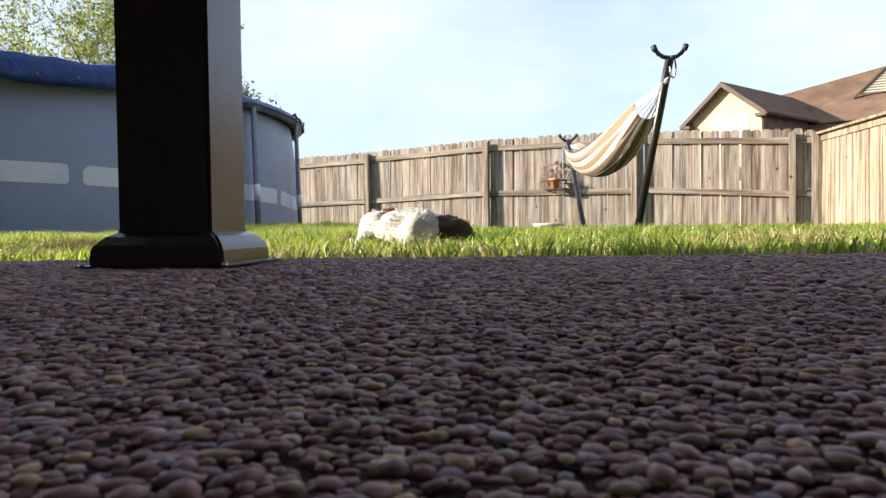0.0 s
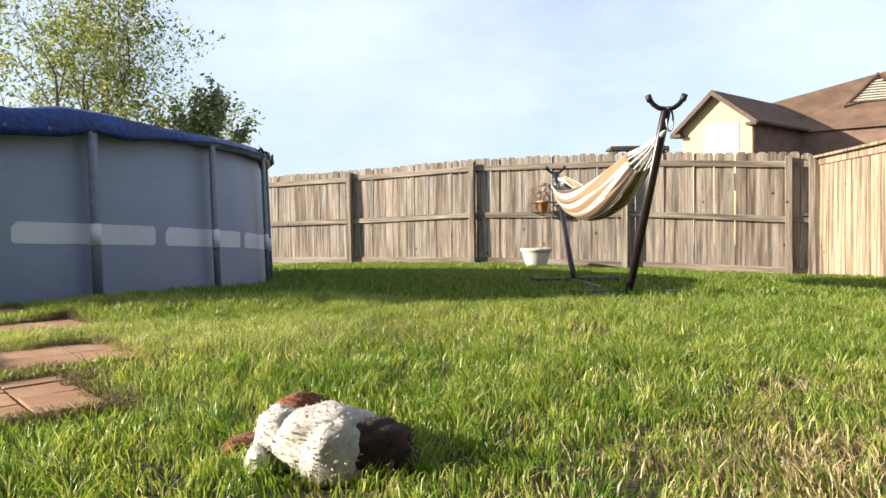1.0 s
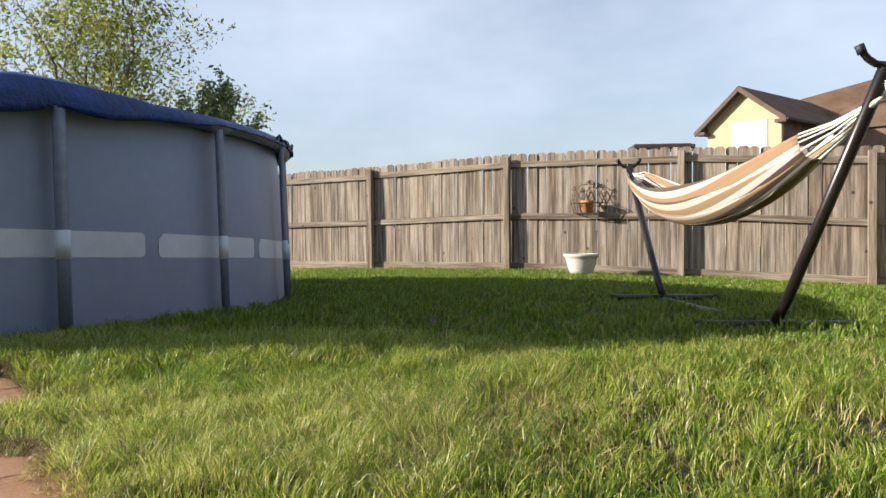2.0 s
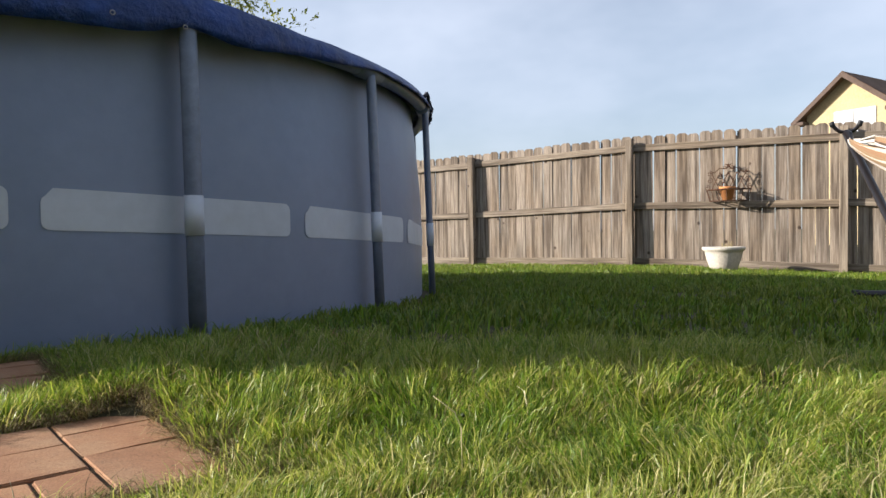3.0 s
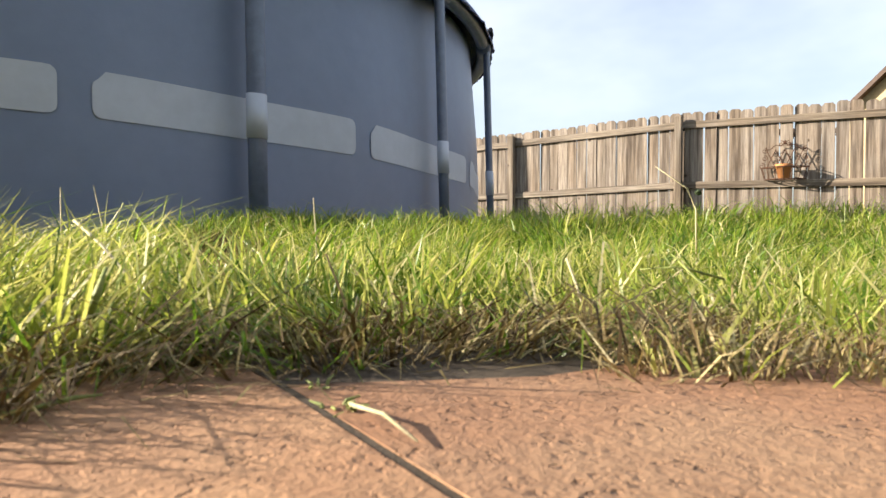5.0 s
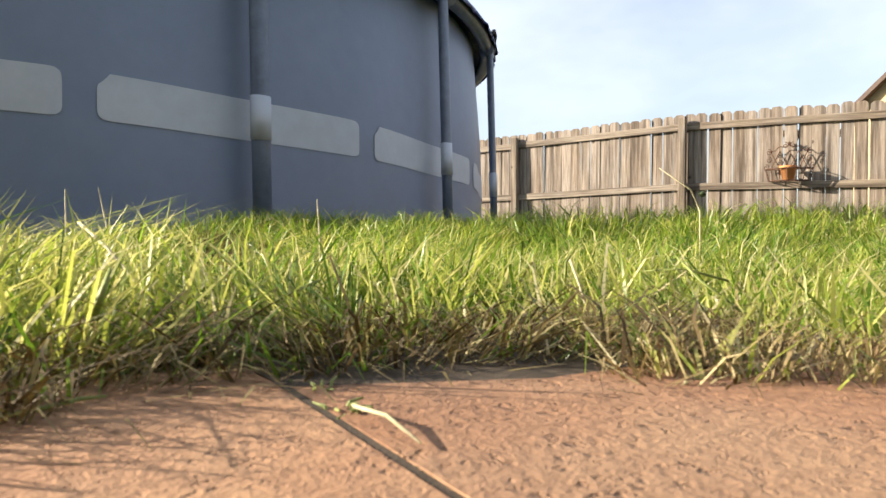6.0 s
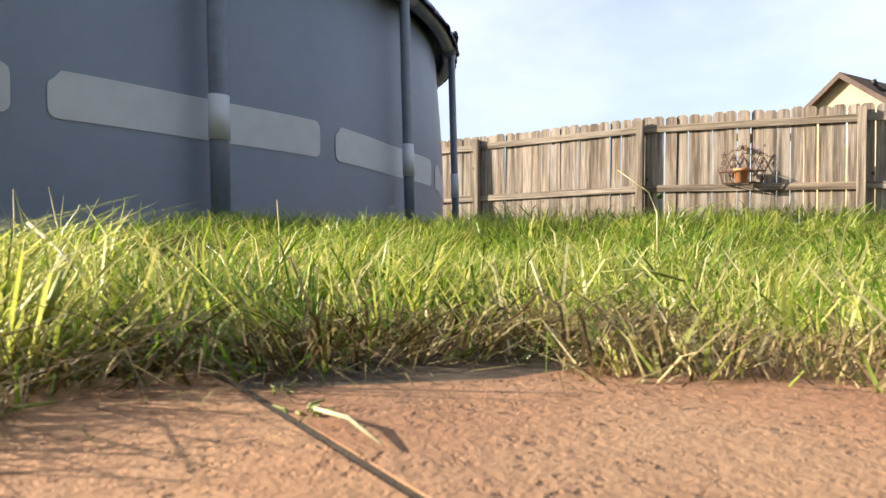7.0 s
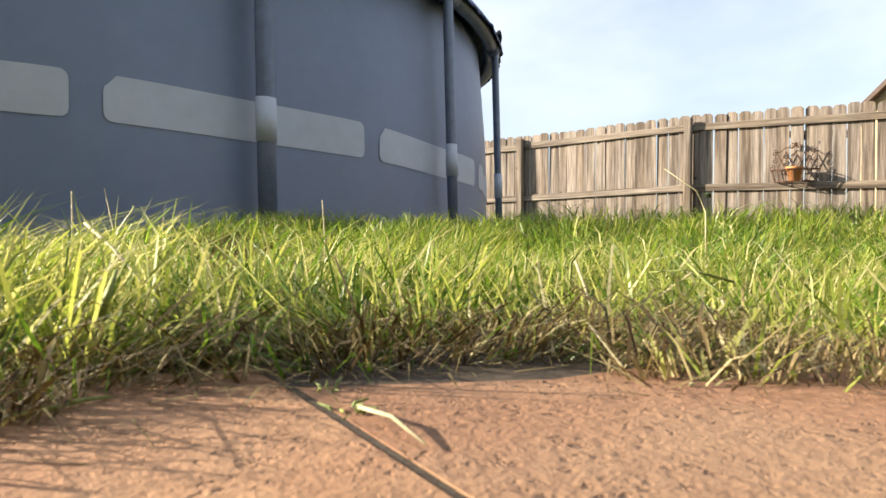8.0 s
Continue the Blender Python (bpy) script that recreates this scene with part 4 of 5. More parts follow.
def make_soft_toy():
    """A crumpled heap of fleece: lobes run together, all covered in short curled tufts."""
    rng = np.random.default_rng(17)
    lobes = [  # centre, half sizes, turn, material
        ((0.0, 0.0, 0.036), (0.096, 0.085, 0.060), 6, 0), ((-0.078, 0.004, 0.040), (0.046, 0.066, 0.052), 20, 0),
        ((0.030, -0.062, 0.026), (0.052, 0.060, 0.062), -18, 0), ((-0.100, -0.050, 0.012), (0.022, 0.046, 0.030), 10, 0),
        ((0.092, -0.022, 0.026), (0.048, 0.072, 0.052), -32, 1), ((0.132, -0.010, 0.006), (0.032, 0.040, 0.024), -20, 1),
        ((-0.148, 0.030, 0.010), (0.048, 0.030, 0.026), 40, 2), ((-0.062, 0.078, 0.054), (0.062, 0.030, 0.044), 14, 2)]
    b = bmesh.new()
    bmesh.ops.create_icosphere(b, subdivisions=4, radius=1.0)
    unit = np.array([v.co[:] for v in b.verts])
    tri = np.array([[v.index for v in f.verts] for f in b.faces])
    b.free()
    cos, faces, mats, base = [], [], [], 0
    for (cx, cy, cz), half, turn, mat in lobes:
        c, s = math.cos(radians(turn)), math.sin(radians(turn))
        lump = np.array([noise.noise(Vector(u) * 2.2 + Vector((cx * 40, cy * 40, 1))) * 0.15 + noise.noise(Vector(u) * 6 + Vector((cx * 90, 3, cy))) * 0.03 for u in unit])

        def placed(p):
            q = np.stack([p[:, 0] * c - p[:, 1] * s, p[:, 0] * s + p[:, 1] * c, p[:, 2]], 1) + np.array([cx, cy, cz])
            q[:, 2] = np.maximum(q[:, 2], -0.004)
            return q
        p = unit * np.array(half) * (1 + lump)[:, None]
        cos.append(placed(p))
        faces.append(tri + base)
        mats += [mat] * len(tri)
        base += len(unit)
        n = int(60000 * (half[0] * half[1] + half[0] * half[2] + half[1] * half[2]))
        pick = rng.integers(0, len(unit), n)
        d = unit[pick] / np.array(half)
        d = d / np.linalg.norm(d, axis=1)[:, None]
        side = np.cross(d, rng.normal(0, 1, (n, 3)))
        side = side / (np.linalg.norm(side, axis=1)[:, None] + 1e-9)
        curl = np.cross(d, side)
        r0 = p[pick] + rng.normal(0, 0.0016, (n, 3)) - d * 0.001
        ln, w = rng.uniform(0.003, 0.0065, (n, 1)), rng.uniform(0.0008, 0.0015, (n, 1))
        r1, r2 = r0 + d * ln * 0.7 + curl * ln * 0.3, r0 + d * ln * 0.75 + curl * ln * 1.1
        tuft = np.stack([r0 - side * w, r0 + side * w, r1 + side * w, r1 - side * w, r2], 1).reshape(-1, 3)
        cos.append(placed(tuft))
        k = np.arange(n)[:, None] * 5 + base
        faces.append(np.concatenate([k + np.array([t]) for t in ([0, 1, 2], [0, 2, 3], [3, 2, 4])], 1).reshape(-1, 3))
        mats += [mat] * (3 * n)
        base += 5 * n
    me = np_mesh("soft_toy", np.concatenate(cos), np.concatenate(faces), True)
    for m in (fleece("white_fleece", (0.58, 0.54, 0.47), (0.80, 0.77, 0.71)), fleece("dark_brown_fleece", (0.035, 0.016, 0.012), (0.08, 0.036, 0.026)), fleece("rust_brown_fleece", (0.16, 0.055, 0.022), (0.28, 0.105, 0.045))):
        me.materials.append(m)
    me.polygons.foreach_set("material_index", np.array(mats, dtype=np.int32))
    toy = new("soft_toy", me)
    toy.location = (TOY_X, TOY_Y, gz(TOY_X, TOY_Y))
    tagged(toy, "crumpled white and brown fleece soft toy lying on the lawn", "soft toy")


make_soft_toy()


# ---- grass ----
GRASS = leafy("grass_blades", [(0.0, (0.11, 0.18, 0.018)), (0.35, (0.25, 0.34, 0.040)), (0.7, (0.40, 0.46, 0.08)), (0.88, (0.54, 0.52, 0.16)), (1.0, (0.66, 0.58, 0.32))], 0.4, 0.5)
# brown thatch, its tones darkened to carry the shade low in the grass
THATCH = leafy("shade_darkened_thatch", [(0.0, (0.06, 0.036, 0.014)), (0.4, (0.14, 0.094, 0.034)), (0.8, (0.25, 0.20, 0.075)), (1.0, (0.46, 0.40, 0.20))], 0.7, 0.2)
GRASS_DEEP = leafy("deep_green_blades", [(0.0, (0.06, 0.12, 0.012)), (0.5, (0.14, 0.26, 0.022)), (0.9, (0.25, 0.39, 0.045)), (1.0, (0.34, 0.38, 0.08))], 0.4, 0.5)
# lighter copy of the lawn blades: strong sun by the pad painted into the colour
GRASS_SUN_TINT = leafy("sun_tinted_pale_blades", [(0.0, (0.20, 0.27, 0.04)), (0.35, (0.36, 0.42, 0.085)), (0.65, (0.52, 0.54, 0.15)), (0.85, (0.66, 0.62, 0.27)), (1.0, (0.76, 0.70, 0.45))], 0.4, 0.5)
# far lawn in a darker green: the pool-side shade is deepened in the colour
GRASS_FAR_SHADE = leafy("shade_darkened_far_blades", [(0.0, (0.07, 0.12, 0.012)), (0.5, (0.16, 0.23, 0.025)), (0.9, (0.27, 0.33, 0.05)), (1.0, (0.40, 0.38, 0.12))], 0.45, 0.4)
STRAW = leafy("dry_grass", [(0.0, (0.20, 0.13, 0.06)), (0.5, (0.42, 0.33, 0.15)), (1.0, (0.62, 0.53, 0.30))], 0.6, 0.3)


def on_lawn(x, y, gap=0.0):
    r = np.hypot(x - POOL_C.x, y - POOL_C.y)
    fence_y = 13.27 - (x - 0.456) * 0.381 - 0.05
    toy = ((x - TOY_X) / 0.13) ** 2 + ((y - TOY_Y) / 0.10) ** 2 > 1
    return toy & (r > POOL_R + 0.02) & ~in_pads(x, y, gap) & (y > PATIO_EDGE + 0.01) & (y < fence_y) & (x < 5.15)


def dryness(x, y):
    """Share of straw in the lawn, 0 to 1: a worn patch near the patio, thin spots elsewhere."""
    k = 0.95 * np.exp(-((x - 1.2) ** 2 + (y - 2.92) ** 2) / 0.13)
    k += 0.35 * np.clip(np.sin(2.3 * x + 1.1) * np.sin(3.1 * y + 0.4), 0, 1) ** 2
    return np.clip(k, 0, 1)


def blades(rng, x, y, height, width, lean, flat=0.0, arch=0.30):
    """Blades rooted at x, y that bend over as they taper: seven vertices, five faces each."""
    n = len(x)
    z = ground_z(x, y)
    a = 4 * np.sin(8.3 * x + 3 * np.sin(6.1 * y)) + 4 * np.sin(7.7 * y + 2 * np.sin(5.3 * x)) + rng.normal(0, 1.0, n)
    b = rng.uniform(0, 2 * np.pi, n)
    h = height * rng.uniform(0.45, 1.2, n)
    l = lean * rng.uniform(0.15, 1.3, n) * h
    swerve = rng.normal(0, 0.5, n)
    droop = 1 - flat * rng.uniform(0, 1, n) - 0.35 * rng.uniform(0, 1, n) ** 3
    wx, wy = np.cos(b) * width * 0.5, np.sin(b) * width * 0.5
    w = np.stack([wx, wy, np.zeros(n)], 1) * rng.uniform(0.6, 1.35, (n, 1))
    rows = [np.stack([x, y, z - 0.004], 1)]
    stand = ((arch * 0.55, 0.42, 0.0), (arch * 1.6, 0.80, 0.5), (1.0, droop, 1.0))
    lie = ((0.34, 0.6, 0.0), (0.70, 1.0, 0.5), (1.0, droop, 1.0))          # arch of 0.4 and more: blades that lie over
    for out, up, turn in stand if arch < 0.4 else lie:
        rows.append(np.stack([x + np.cos(a + swerve * turn) * l * out, y + np.sin(a + swerve * turn) * l * out, z + h * up], 1))
    co = np.stack([rows[0] - w, rows[0] + w, rows[1] + w * 0.95, rows[1] - w * 0.95, rows[2] + w * 0.6, rows[2] - w * 0.6, rows[3]], 1).reshape(-1, 3)
    i = np.arange(n)[:, None] * 7
    tris = np.concatenate([i + np.array([t]) for t in ([0, 1, 2], [0, 2, 3], [3, 2, 4], [3, 4, 5], [5, 4, 6])], 1).reshape(-1, 3)
    return co, tris


def sow(name, seed, x0, x1, y0, y1, per_m2, height, width, lean, mat, keep, label, flat=0.0, arch=0.30, tuft=22, lift=0.0):
    rng = np.random.default_rng(seed)
    n = int((x1 - x0) * (y1 - y0) * per_m2)
    cx, cy = rng.uniform(x0, x1, n // tuft + 1), rng.uniform(y0, y1, n // tuft + 1)
    own = rng.integers(0, len(cx), n)
    spread = 0.026 * rng.uniform(0.5, 1.6, len(cx))[own]
    x, y = cx[own] + rng.normal(0, 1, n) * spread, cy[own] + rng.normal(0, 1, n) * spread
    size = rng.uniform(0.62, 1.22, len(cx))[own] * np.where(rng.uniform(0, 1, n) > 0.985, 1.12, 1.0)
    k = keep(x, y, rng)
    x, y, size = x[k], y[k], size[k]
    hv = height * size * np.clip(0.62 + 0.38 * (y - 2.5) / 1.7, 0.62, 1.0) * (1 + 0.20 * np.sin(5.1 * x + 2 * np.sin(3 * y)) * np.sin(4.3 * y + 1) + 0.20 * np.sin(13 * x + y) * np.sin(11 * y - 2 * x) + 0.26 * np.sin(37 * x + 3 * np.sin(9 * y)) * np.sin(33 * y + 2 * np.sin(11 * x)))
    hv = np.minimum(hv, 0.061 + 0.006 * np.sin(17 * x) * np.sin(9 * y + 1))
    co, f = blades(rng, x, y, hv, width, lean, flat, arch)
    co[:, 2] += np.repeat(rng.uniform(0, 1, len(x)) ** 1.5 * lift, 7)
    tagged(finish(name, np_mesh(name, co, f, True), mat), label, "grass", kind="stuff")


def green(x, y, rng):
    return on_lawn(x, y, 0.025) & (rng.uniform(0, 1, len(x)) > dryness(x, y) * 0.8)


def by_pad(x, y):
    return (x > -1.30) & (x < 0.0) & (y > 4.03) & (y < 4.65)


def coarse(x, y, rng):
    return green(x, y, rng) & ~by_pad(x, y)


def coarse_dry(x, y, rng):
    return dry(x, y, rng) & ~by_pad(x, y)


def fine(x, y, rng):
    middle = (x > -0.97) & (x < -0.62) & (y < 4.42)
    return green(x, y, rng) & on_lawn(x, y, 0.045) & ~(middle & (rng.uniform(0, 1, len(x)) < 0.5)) & (~middle | on_lawn(x, y, 0.075))


def dry(x, y, rng):
    return on_lawn(x, y, 0.07) & (rng.uniform(0, 1, len(x)) < 0.09 + dryness(x, y))


def lush(x, y, rng):
    k = 0.5 + 0.5 * np.sin(1.9 * x + 0.6 + np.sin(2.7 * y)) * np.sin(2.2 * y - 0.5 + np.sin(1.7 * x))
    k = 0.45 * k + 0.55 * (0.5 + 0.5 * np.sin(9.1 * x + 2 * np.sin(6 * y)) * np.sin(8.3 * y + 2 * np.sin(7 * x)))
    return coarse(x, y, rng) & (rng.uniform(0, 1, len(x)) < np.clip(2.2 * k - 0.6, 0, 1))


def litter(x, y, rng):
    return in_pads(x, y, 0.06) & (rng.uniform(0, 1, len(x)) < np.where(in_pads(x, y, -0.02), 0.03, 1.0))


def dry_rim(x, y, rng):
    return on_lawn(x, y, 0.0) & (rng.uniform(0, 1, len(x)) < 0.8)


def straw_rim(x, y, rng):
    return on_lawn(x, y, 0.0) & in_pads(x, y, 0.095)


def rim(x, y, rng):
    return on_lawn(x, y, 0.0) & in_pads(x, y, 0.075) & (rng.uniform(0, 1, len(x)) < np.where((x > -0.69) & (y > 3.8) & (y < 4.4), 0.15, 1.0))


sow("grass_near", 31, -2.6, 2.8, PATIO_EDGE, 5.6, 9500, 0.044, 0.0026, 1.0, GRASS, coarse, "sunlit green lawn grass of uneven height")
sow("grass_far", 32, -2.7, 5.2, 5.6, 15.8, 2600, 0.042, 0.0060, 0.8, GRASS_FAR_SHADE, green, "green lawn grass towards the back fence, coloured darker for shade")
sow("grass_west", 40, -9.5, -2.6, PATIO_EDGE, 15.5, 450, 0.042, 0.009, 0.8, GRASS, green, "green lawn grass beyond the pool", tuft=8)
sow("grass_sides", 33, 2.8, 5.2, PATIO_EDGE, 5.6, 3000, 0.050, 0.006, 0.8, GRASS, green, "green lawn grass at the side")
sow("dry_grass", 34, -2.6, 2.8, PATIO_EDGE, 5.6, 8500, 0.040, 0.0022, 1.6, STRAW, coarse_dry, "dry straw-coloured grass in the lawn", 0.5)
sow("grass_fringe", 35, -2.0, 0.4, 2.5, 5.6, 90000, 0.012, 0.0010, 5.0, THATCH, rim, "brown trodden thatch round the stepping pads", 0.9, 0.5, 5, 0.022)
sow("grass_deep", 37, -2.6, 2.8, PATIO_EDGE, 5.6, 9500, 0.046, 0.0025, 1.0, GRASS_DEEP, lush, "deep green patches of lawn grass")
sow("grass_far_deep", 38, -2.7, 5.2, 5.6, 14.5, 1600, 0.043, 0.0065, 0.8, GRASS_DEEP, lush, "deep green grass towards the back fence", tuft=8)
sow("straw_by_pad", 44, -0.74, -0.30, 3.95, 4.40, 70000, 0.011, 0.0010, 3.2, STRAW, straw_rim, "pale straw at the pad's edge", 0.8, 0.4, 6, 0.016)
sow("thatch_by_pad", 49, -1.25, -0.60, 3.98, 4.40, 80000, 0.008, 0.0009, 4.5, THATCH, straw_rim, "brown matted thatch along the pad's far edge", 0.9, 0.5, 5, 0.018)
sow("deep_grass_by_pad", 50, -1.5, 0.3, 4.05, 5.0, 14000, 0.048, 0.0016, 1.1, GRASS_DEEP, fine, "fine deep green grass beside the pad")
sow("grass_edge", 45, -0.72, -0.30, 3.95, 4.45, 24000, 0.024, 0.0014, 1.7, GRASS_SUN_TINT, dry_rim, "short grass leaning over the pad, its yellow-green lightened for sunlight", 0.5, 0.4, 8)
sow("grass_edge_west", 46, -1.25, -0.72, 3.95, 4.50, 16000, 0.024, 0.0016, 2.0, GRASS_DEEP, dry_rim, "short green grass between the thatch and the pad", 0.6, 0.4, 8)
sow("grass_clump", 47, -1.12, -0.85, 3.98, 4.26, 70000, 0.042, 0.0016, 1.2, GRASS_SUN_TINT, green, "dense grass clump beside the pad, coloured pale for sunlight")
sow("straw_litter", 39, -1.6, 0.2, 3.6, 5.2, 3000, 0.010, 0.0008, 7.0, STRAW, litter, "loose straw bits on the pads and grass", 0.9, 0.5, 2)
sow("grass_by_pad", 36, -1.5, 0.2, 4.0, 4.7, 36000, 0.048, 0.0015, 1.1, GRASS_SUN_TINT, fine, "finer grass by the stepping pads, its green paled for sunlight")
sow("grass_past_pad", 51, -1.9, 0.5, 4.7, 5.4, 16000, 0.050, 0.0018, 1.1, GRASS, fine, "fine green grass between the pads and the pool")
sow("dry_grass_by_pad", 48, -1.9, 0.5, 4.0, 5.2, 26000, 0.038, 0.0014, 1.7, STRAW, dry, "pale dry blades in the grass by the stepping pads", 0.5)

# ---- pebbles of the patio's exposed aggregate ----
def pebble_material():
    m, n, l, b = material("river_pebbles", (0.2, 0.15, 0.12), 0.55)
    g = n.new("ShaderNodeNewGeometry")
    c = ramp(n, l, g.outputs["Random Per Island"], [(0.0, (0.15, 0.075, 0.08)), (0.25, (0.25, 0.124, 0.125)), (0.5, (0.325, 0.17, 0.17)), (0.68, (0.39, 0.225, 0.21)), (0.78, (0.30, 0.22, 0.15)), (0.88, (0.55, 0.36, 0.20)), (0.94, (0.25, 0.20, 0.25)), (1.0, (0.56, 0.44, 0.41))])
    b.inputs["Specular IOR Level"].default_value = 0.3
    v = coords(n, l)
    f = noise_tex(n, l, v, 420, 4, 0.6)
    l.new(mix(n, l, c, ramp(n, l, f, [(0.3, (0.65, 0.65, 0.65)), (0.7, (1, 1, 1))]), 0.6, "MULTIPLY"), b.inputs["Base Color"])
    bump(n, l, b, f, 0.3, 0.001)
    return m


def pebbles(name, seed, zone, spacing, detail, mat):
    rng = np.random.default_rng(seed)
    b = bmesh.new()
    bmesh.ops.create_icosphere(b, subdivisions=detail, radius=1.0)
    b.verts.ensure_lookup_table()
    unit = np.array([v.co[:] for v in b.verts])
    tri = np.array([[v.index for v in f.verts] for f in b.faces])
    b.free()
    x0, x1, y0, y1 = zone
    gx, gy = np.meshgrid(np.arange(x0, x1, spacing), np.arange(y0, y1, spacing * 0.87))
    gx = gx + (np.arange(gx.shape[0])[:, None] % 2) * spacing * 0.5
    x, y = gx.ravel(), gy.ravel()
    x, y = x + rng.normal(0, spacing * 0.2, len(x)), y + rng.normal(0, spacing * 0.2, len(y))
    k = ~((np.abs(x - CX) < 0.094) & (np.abs(y - CY) < 0.094))
    x, y = x[k], y[k]
    n = len(x)
    r = spacing * 0.5 * (0.8 + 1.0 * rng.uniform(0, 1, n) ** 2)
    a, asp = rng.uniform(0, np.pi, n), rng.uniform(0.95, 1.5, n)
    lx, ly, lz = r * asp, r / asp ** 0.5, r * rng.uniform(0.32, 0.55, n)
    p = unit[None] * (1 + 0.10 * rng.normal(0, 1, (n, len(unit), 1)))
    px, py, pz = p[..., 0] * lx[:, None], p[..., 1] * ly[:, None], p[..., 2] * lz[:, None]
    c, s = np.cos(a)[:, None], np.sin(a)[:, None]
    co = np.stack([x[:, None] + px * c - py * s, y[:, None] + px * s + py * c, PATIO_Z - 0.0015 + rng.uniform(-0.0012, 0.0006, n)[:, None] + pz], 2).reshape(-1, 3)
    f = (np.arange(n)[:, None, None] * len(unit) + tri[None]).reshape(-1, 3)
    tagged(finish(name, np_mesh(name, co, f, True), mat), "brown and grey river pebbles set in the patio concrete", "pebbles", kind="stuff")


PEBBLE = pebble_material()
pebbles("pebbles_near", 41, (0.40, 0.80, 1.46, 1.60), 0.0038, 1, PEBBLE)
pebbles("pebbles_middle", 43, (0.28, 0.95, 1.60, 1.80), 0.0043, 1, PEBBLE)
pebbles("pebbles_far", 42, (-0.4, 1.6, 1.80, PATIO_EDGE - 0.006), 0.0062, 1, PEBBLE)


# ---- seed stalk and tall pale blades standing out of the lawn ----
def make_stalk(name, pts, r, mat, label, bud=None):
    st = holder(name)
    part("stem", tube(pts, [r] * (len(pts) - 1) + [r * 0.5], 6), mat, st, "", True)
    if bud:
        b = bmesh.new()
        bmesh.ops.create_icosphere(b, subdivisions=2, radius=0.003, matrix=Matrix.Translation(bud))
        for v in b.verts:
            v.co += Vector(noise.noise_vector(v.co * 400)) * 0.0012
        part("leaf_bud", b, BUD, st, "dark green folded leaf")
    tagged(st, label, "grass stalk")


BUD = mottled("dark_leaf", (0.03, 0.05, 0.015), (0.06, 0.09, 0.03), 200, 0.7)
PALE_STEM = mottled("pale_stem", (0.45, 0.40, 0.22), (0.60, 0.54, 0.34), 60, 0.7)
GREEN_STEM = mottled("green_stem", (0.22, 0.28, 0.06), (0.34, 0.38, 0.10), 60, 0.6)
make_stalk("grass_stalk", [(-0.625, 4.65, -0.025), (-0.626, 4.65, 0.05), (-0.634, 4.65, 0.070), (-0.663, 4.65, 0.091)], 0.0008, PALE_STEM, "pale bent grass stalk with a dark bud", (-0.624, 4.652, 0.066))
for x, y, top, dx in ((-1.06, 4.36, 0.058, -0.004), (-1.035, 4.37, 0.06, -0.012), (-1.02, 4.35, 0.047, 0.010), (-0.99, 4.36, 0.052, 0.004), (-0.90, 4.40, 0.052, -0.004), (-0.74, 4.32, 0.03, 0.012)):
    make_stalk("grass_stalk", [(x, y, -0.025), (x + dx * 0.2, y, top * 0.5), (x + dx, y + 0.003, top)], 0.0007, GREEN_STEM if dx > 0 else PALE_STEM, "tall thin pale grass blade standing above the lawn")
for x0, y0, x1, y1, z1 in ((-0.735, 4.225, -0.675, 4.19, 0.002), (-0.779, 4.124, -0.757, 4.100, -0.004), (-0.86, 4.16, -0.90, 4.12, -0.006)):
    make_stalk("straw", [(x0, y0, -0.0105), ((x0 + x1) / 2, (y0 + y1) / 2 + 0.002, -0.0095), (x1, y1, -0.0105)], 0.0005, PALE_STEM, "bleached straw lying on the paver edge")

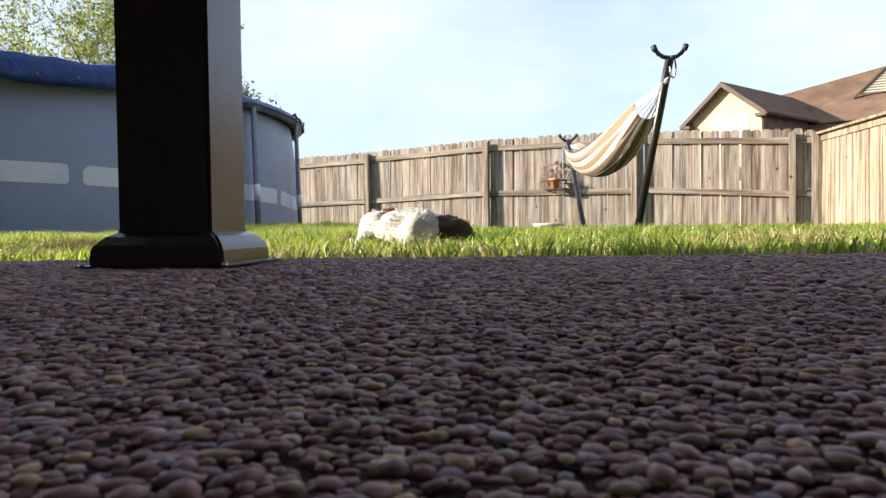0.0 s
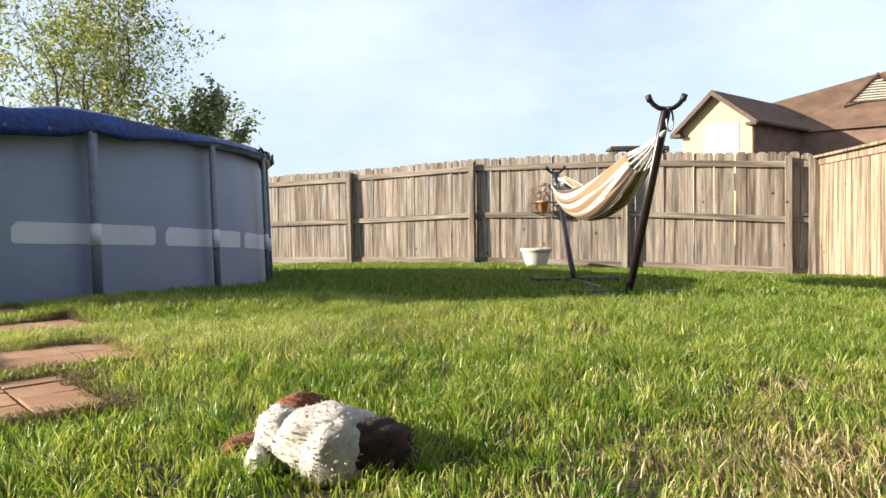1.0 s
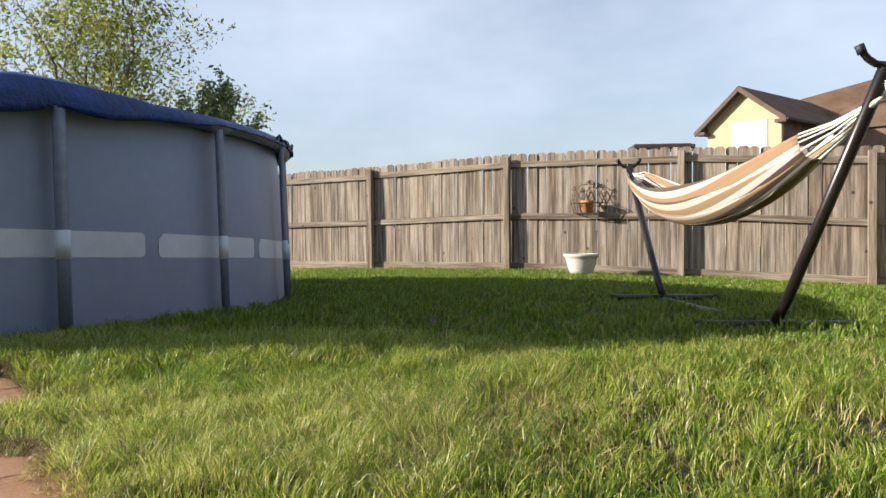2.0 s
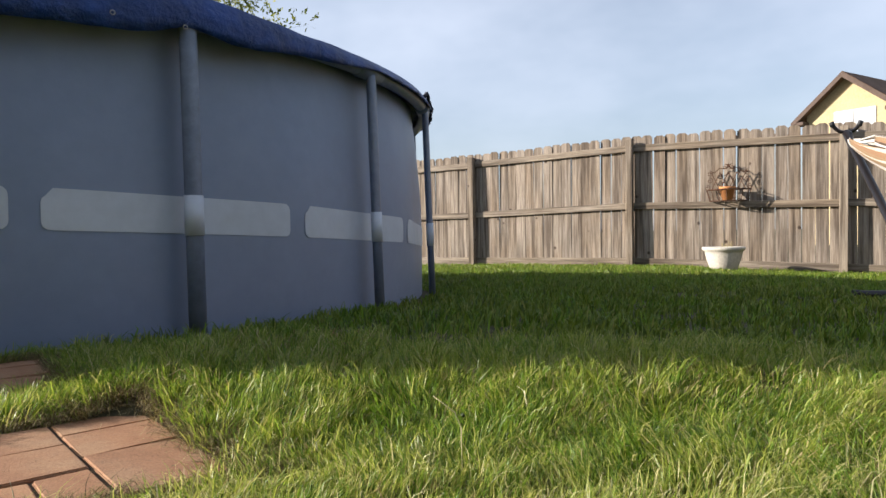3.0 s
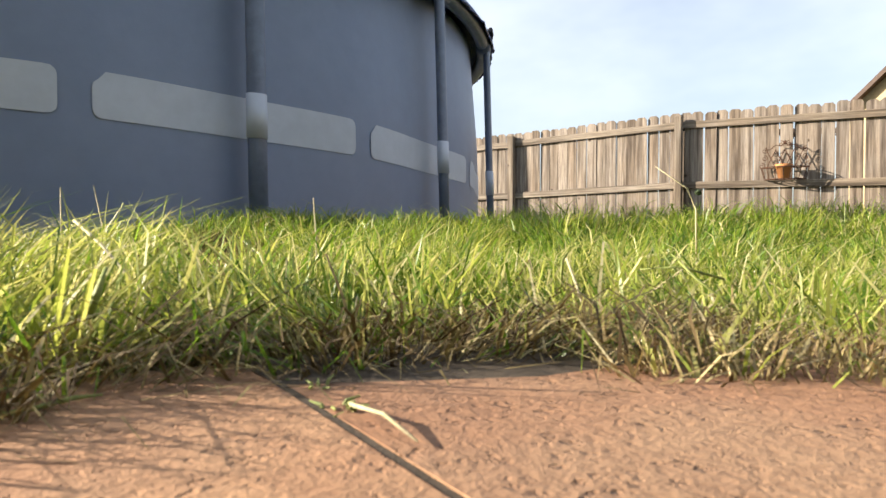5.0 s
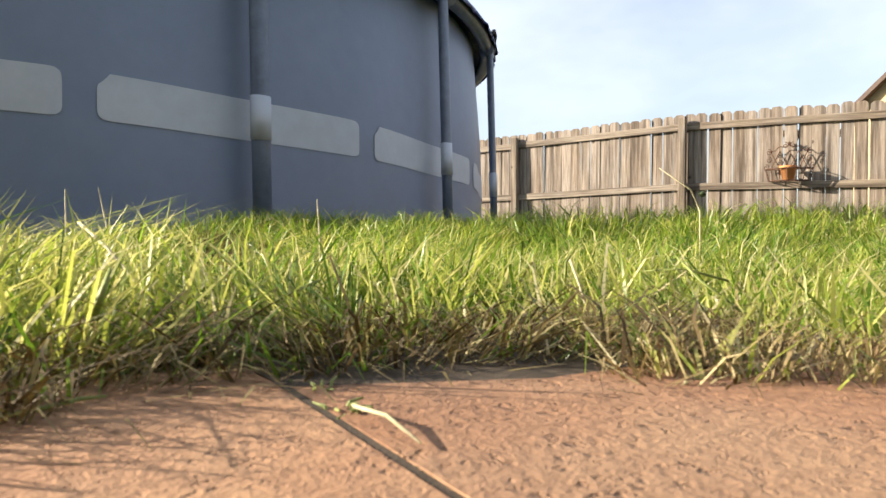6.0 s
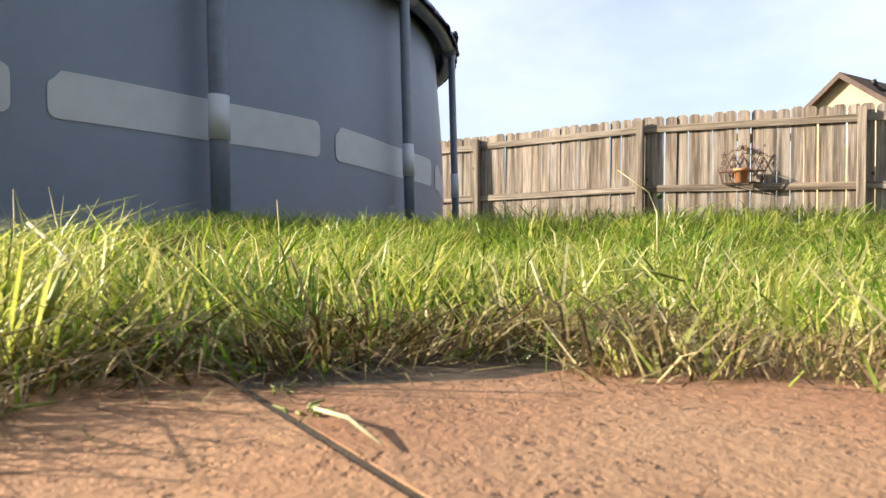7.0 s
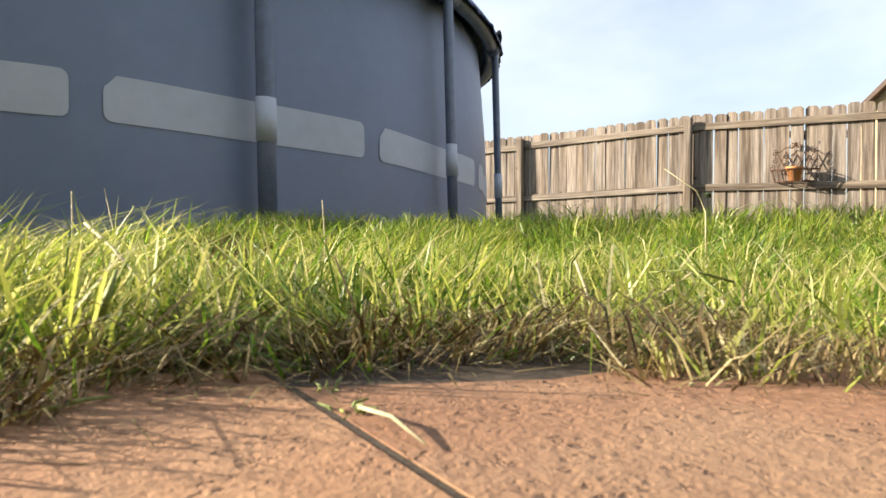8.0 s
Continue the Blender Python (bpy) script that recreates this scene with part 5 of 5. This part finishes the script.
for kind, pts, thick, mat, label in (
    ("grass_stalk", [(-0.9452, 4.2346, 0.0341), (-0.9227, 4.224, 0.0233), (-0.9014, 4.2131, 0.0102), (-0.8864, 4.206, 0.0012), (-0.8761, 4.2031, -0.0057)], 0.0007, PALE_STEM, "bleached flattened blade leaning across the grass"),
    ("grass_stalk", [(-0.8915, 4.207, 0.0053), (-0.8873, 4.2037, -0.0018), (-0.8821, 4.1986, -0.0095)], 0.0006, PALE_STEM, "bleached short blade hanging in the thatch"),
    ("grass_stalk", [(-0.7344, 4.2711, 0.0179), (-0.73, 4.2667, 0.0067), (-0.7245, 4.2522, -0.0104)], 0.0006, PALE_STEM, "thin pale stalk standing in the thatch"),
    ("straw", [(-0.7104, 4.2063, -0.0054), (-0.7034, 4.1975, -0.0081), (-0.6968, 4.1928, -0.0106)], 0.001, PALE_STEM, "thick bleached straw lying at the paver edge"),
    ("straw", [(-0.6988, 4.1811, -0.0117), (-0.6907, 4.1757, -0.0128)], 0.0005, PALE_STEM, "bleached straw lying on the paver edge"),
    ("grass_stalk", [(-0.849, 4.2246, 0.0012), (-0.8424, 4.2313, 0.0057), (-0.8343, 4.2384, 0.0102)], 0.0007, GREEN_STEM, "bent yellow-green blade lying over the thatch"),
    ("straw", [(-0.8548, 4.1001, -0.0115), (-0.8491, 4.1065, -0.0111), (-0.8464, 4.1173, -0.0109), (-0.8418, 4.1214, -0.0108)], 0.0006, GREEN_STEM, "long green blade lying along the paver edge"),
    ("grass_stalk", [(-0.6682, 4.2857, 0.0088), (-0.6863, 4.2869, 0.0138), (-0.7026, 4.2883, 0.0125)], 0.0006, GREEN_STEM, "long green runner arching over the grass"),
    ("grass_stalk", [(-0.6656, 4.2655, -0.0033), (-0.6815, 4.2725, 0.0095), (-0.6905, 4.2809, 0.0196)], 0.0006, GREEN_STEM, "long green runner arching over the grass"),
    ("grass_stalk", [(-0.8675, 4.1488, 0.0051), (-0.8653, 4.1495, 0.0117), (-0.8665, 4.1545, 0.0184)], 0.0012, GREEN_STEM, "broad yellow-green blade near the paver"),
):
    make_stalk(kind, pts, thick, mat, label)


def make_sprout(x, y, seed):
    """A few short green blades growing out of a paver joint."""
    rng = random.Random(seed)
    sp = holder("grass_sprout", (x, y, PATIO_Z - 0.003))
    for k in range(5):
        a = rng.uniform(0, 6.28)
        h, d = rng.uniform(0.003, 0.006), rng.uniform(0.003, 0.007)
        b = Vector((rng.uniform(-0.003, 0.003), rng.uniform(-0.003, 0.003), 0))
        part("blade", tube([b, b + Vector((d * 0.4 * math.cos(a), d * 0.4 * math.sin(a), h * 0.7)), b + Vector((d * math.cos(a), d * math.sin(a), h * 0.8))], [0.0005, 0.0005, 0.0002], 6), GREEN_STEM, sp)
    tagged(sp, "small green sprout in the joint between pavers", "grass sprout")


for i, (x, y) in enumerate(((-0.796, 4.144), (-0.782, 4.128), (-0.779, 4.125))):
    make_sprout(x, y, i)
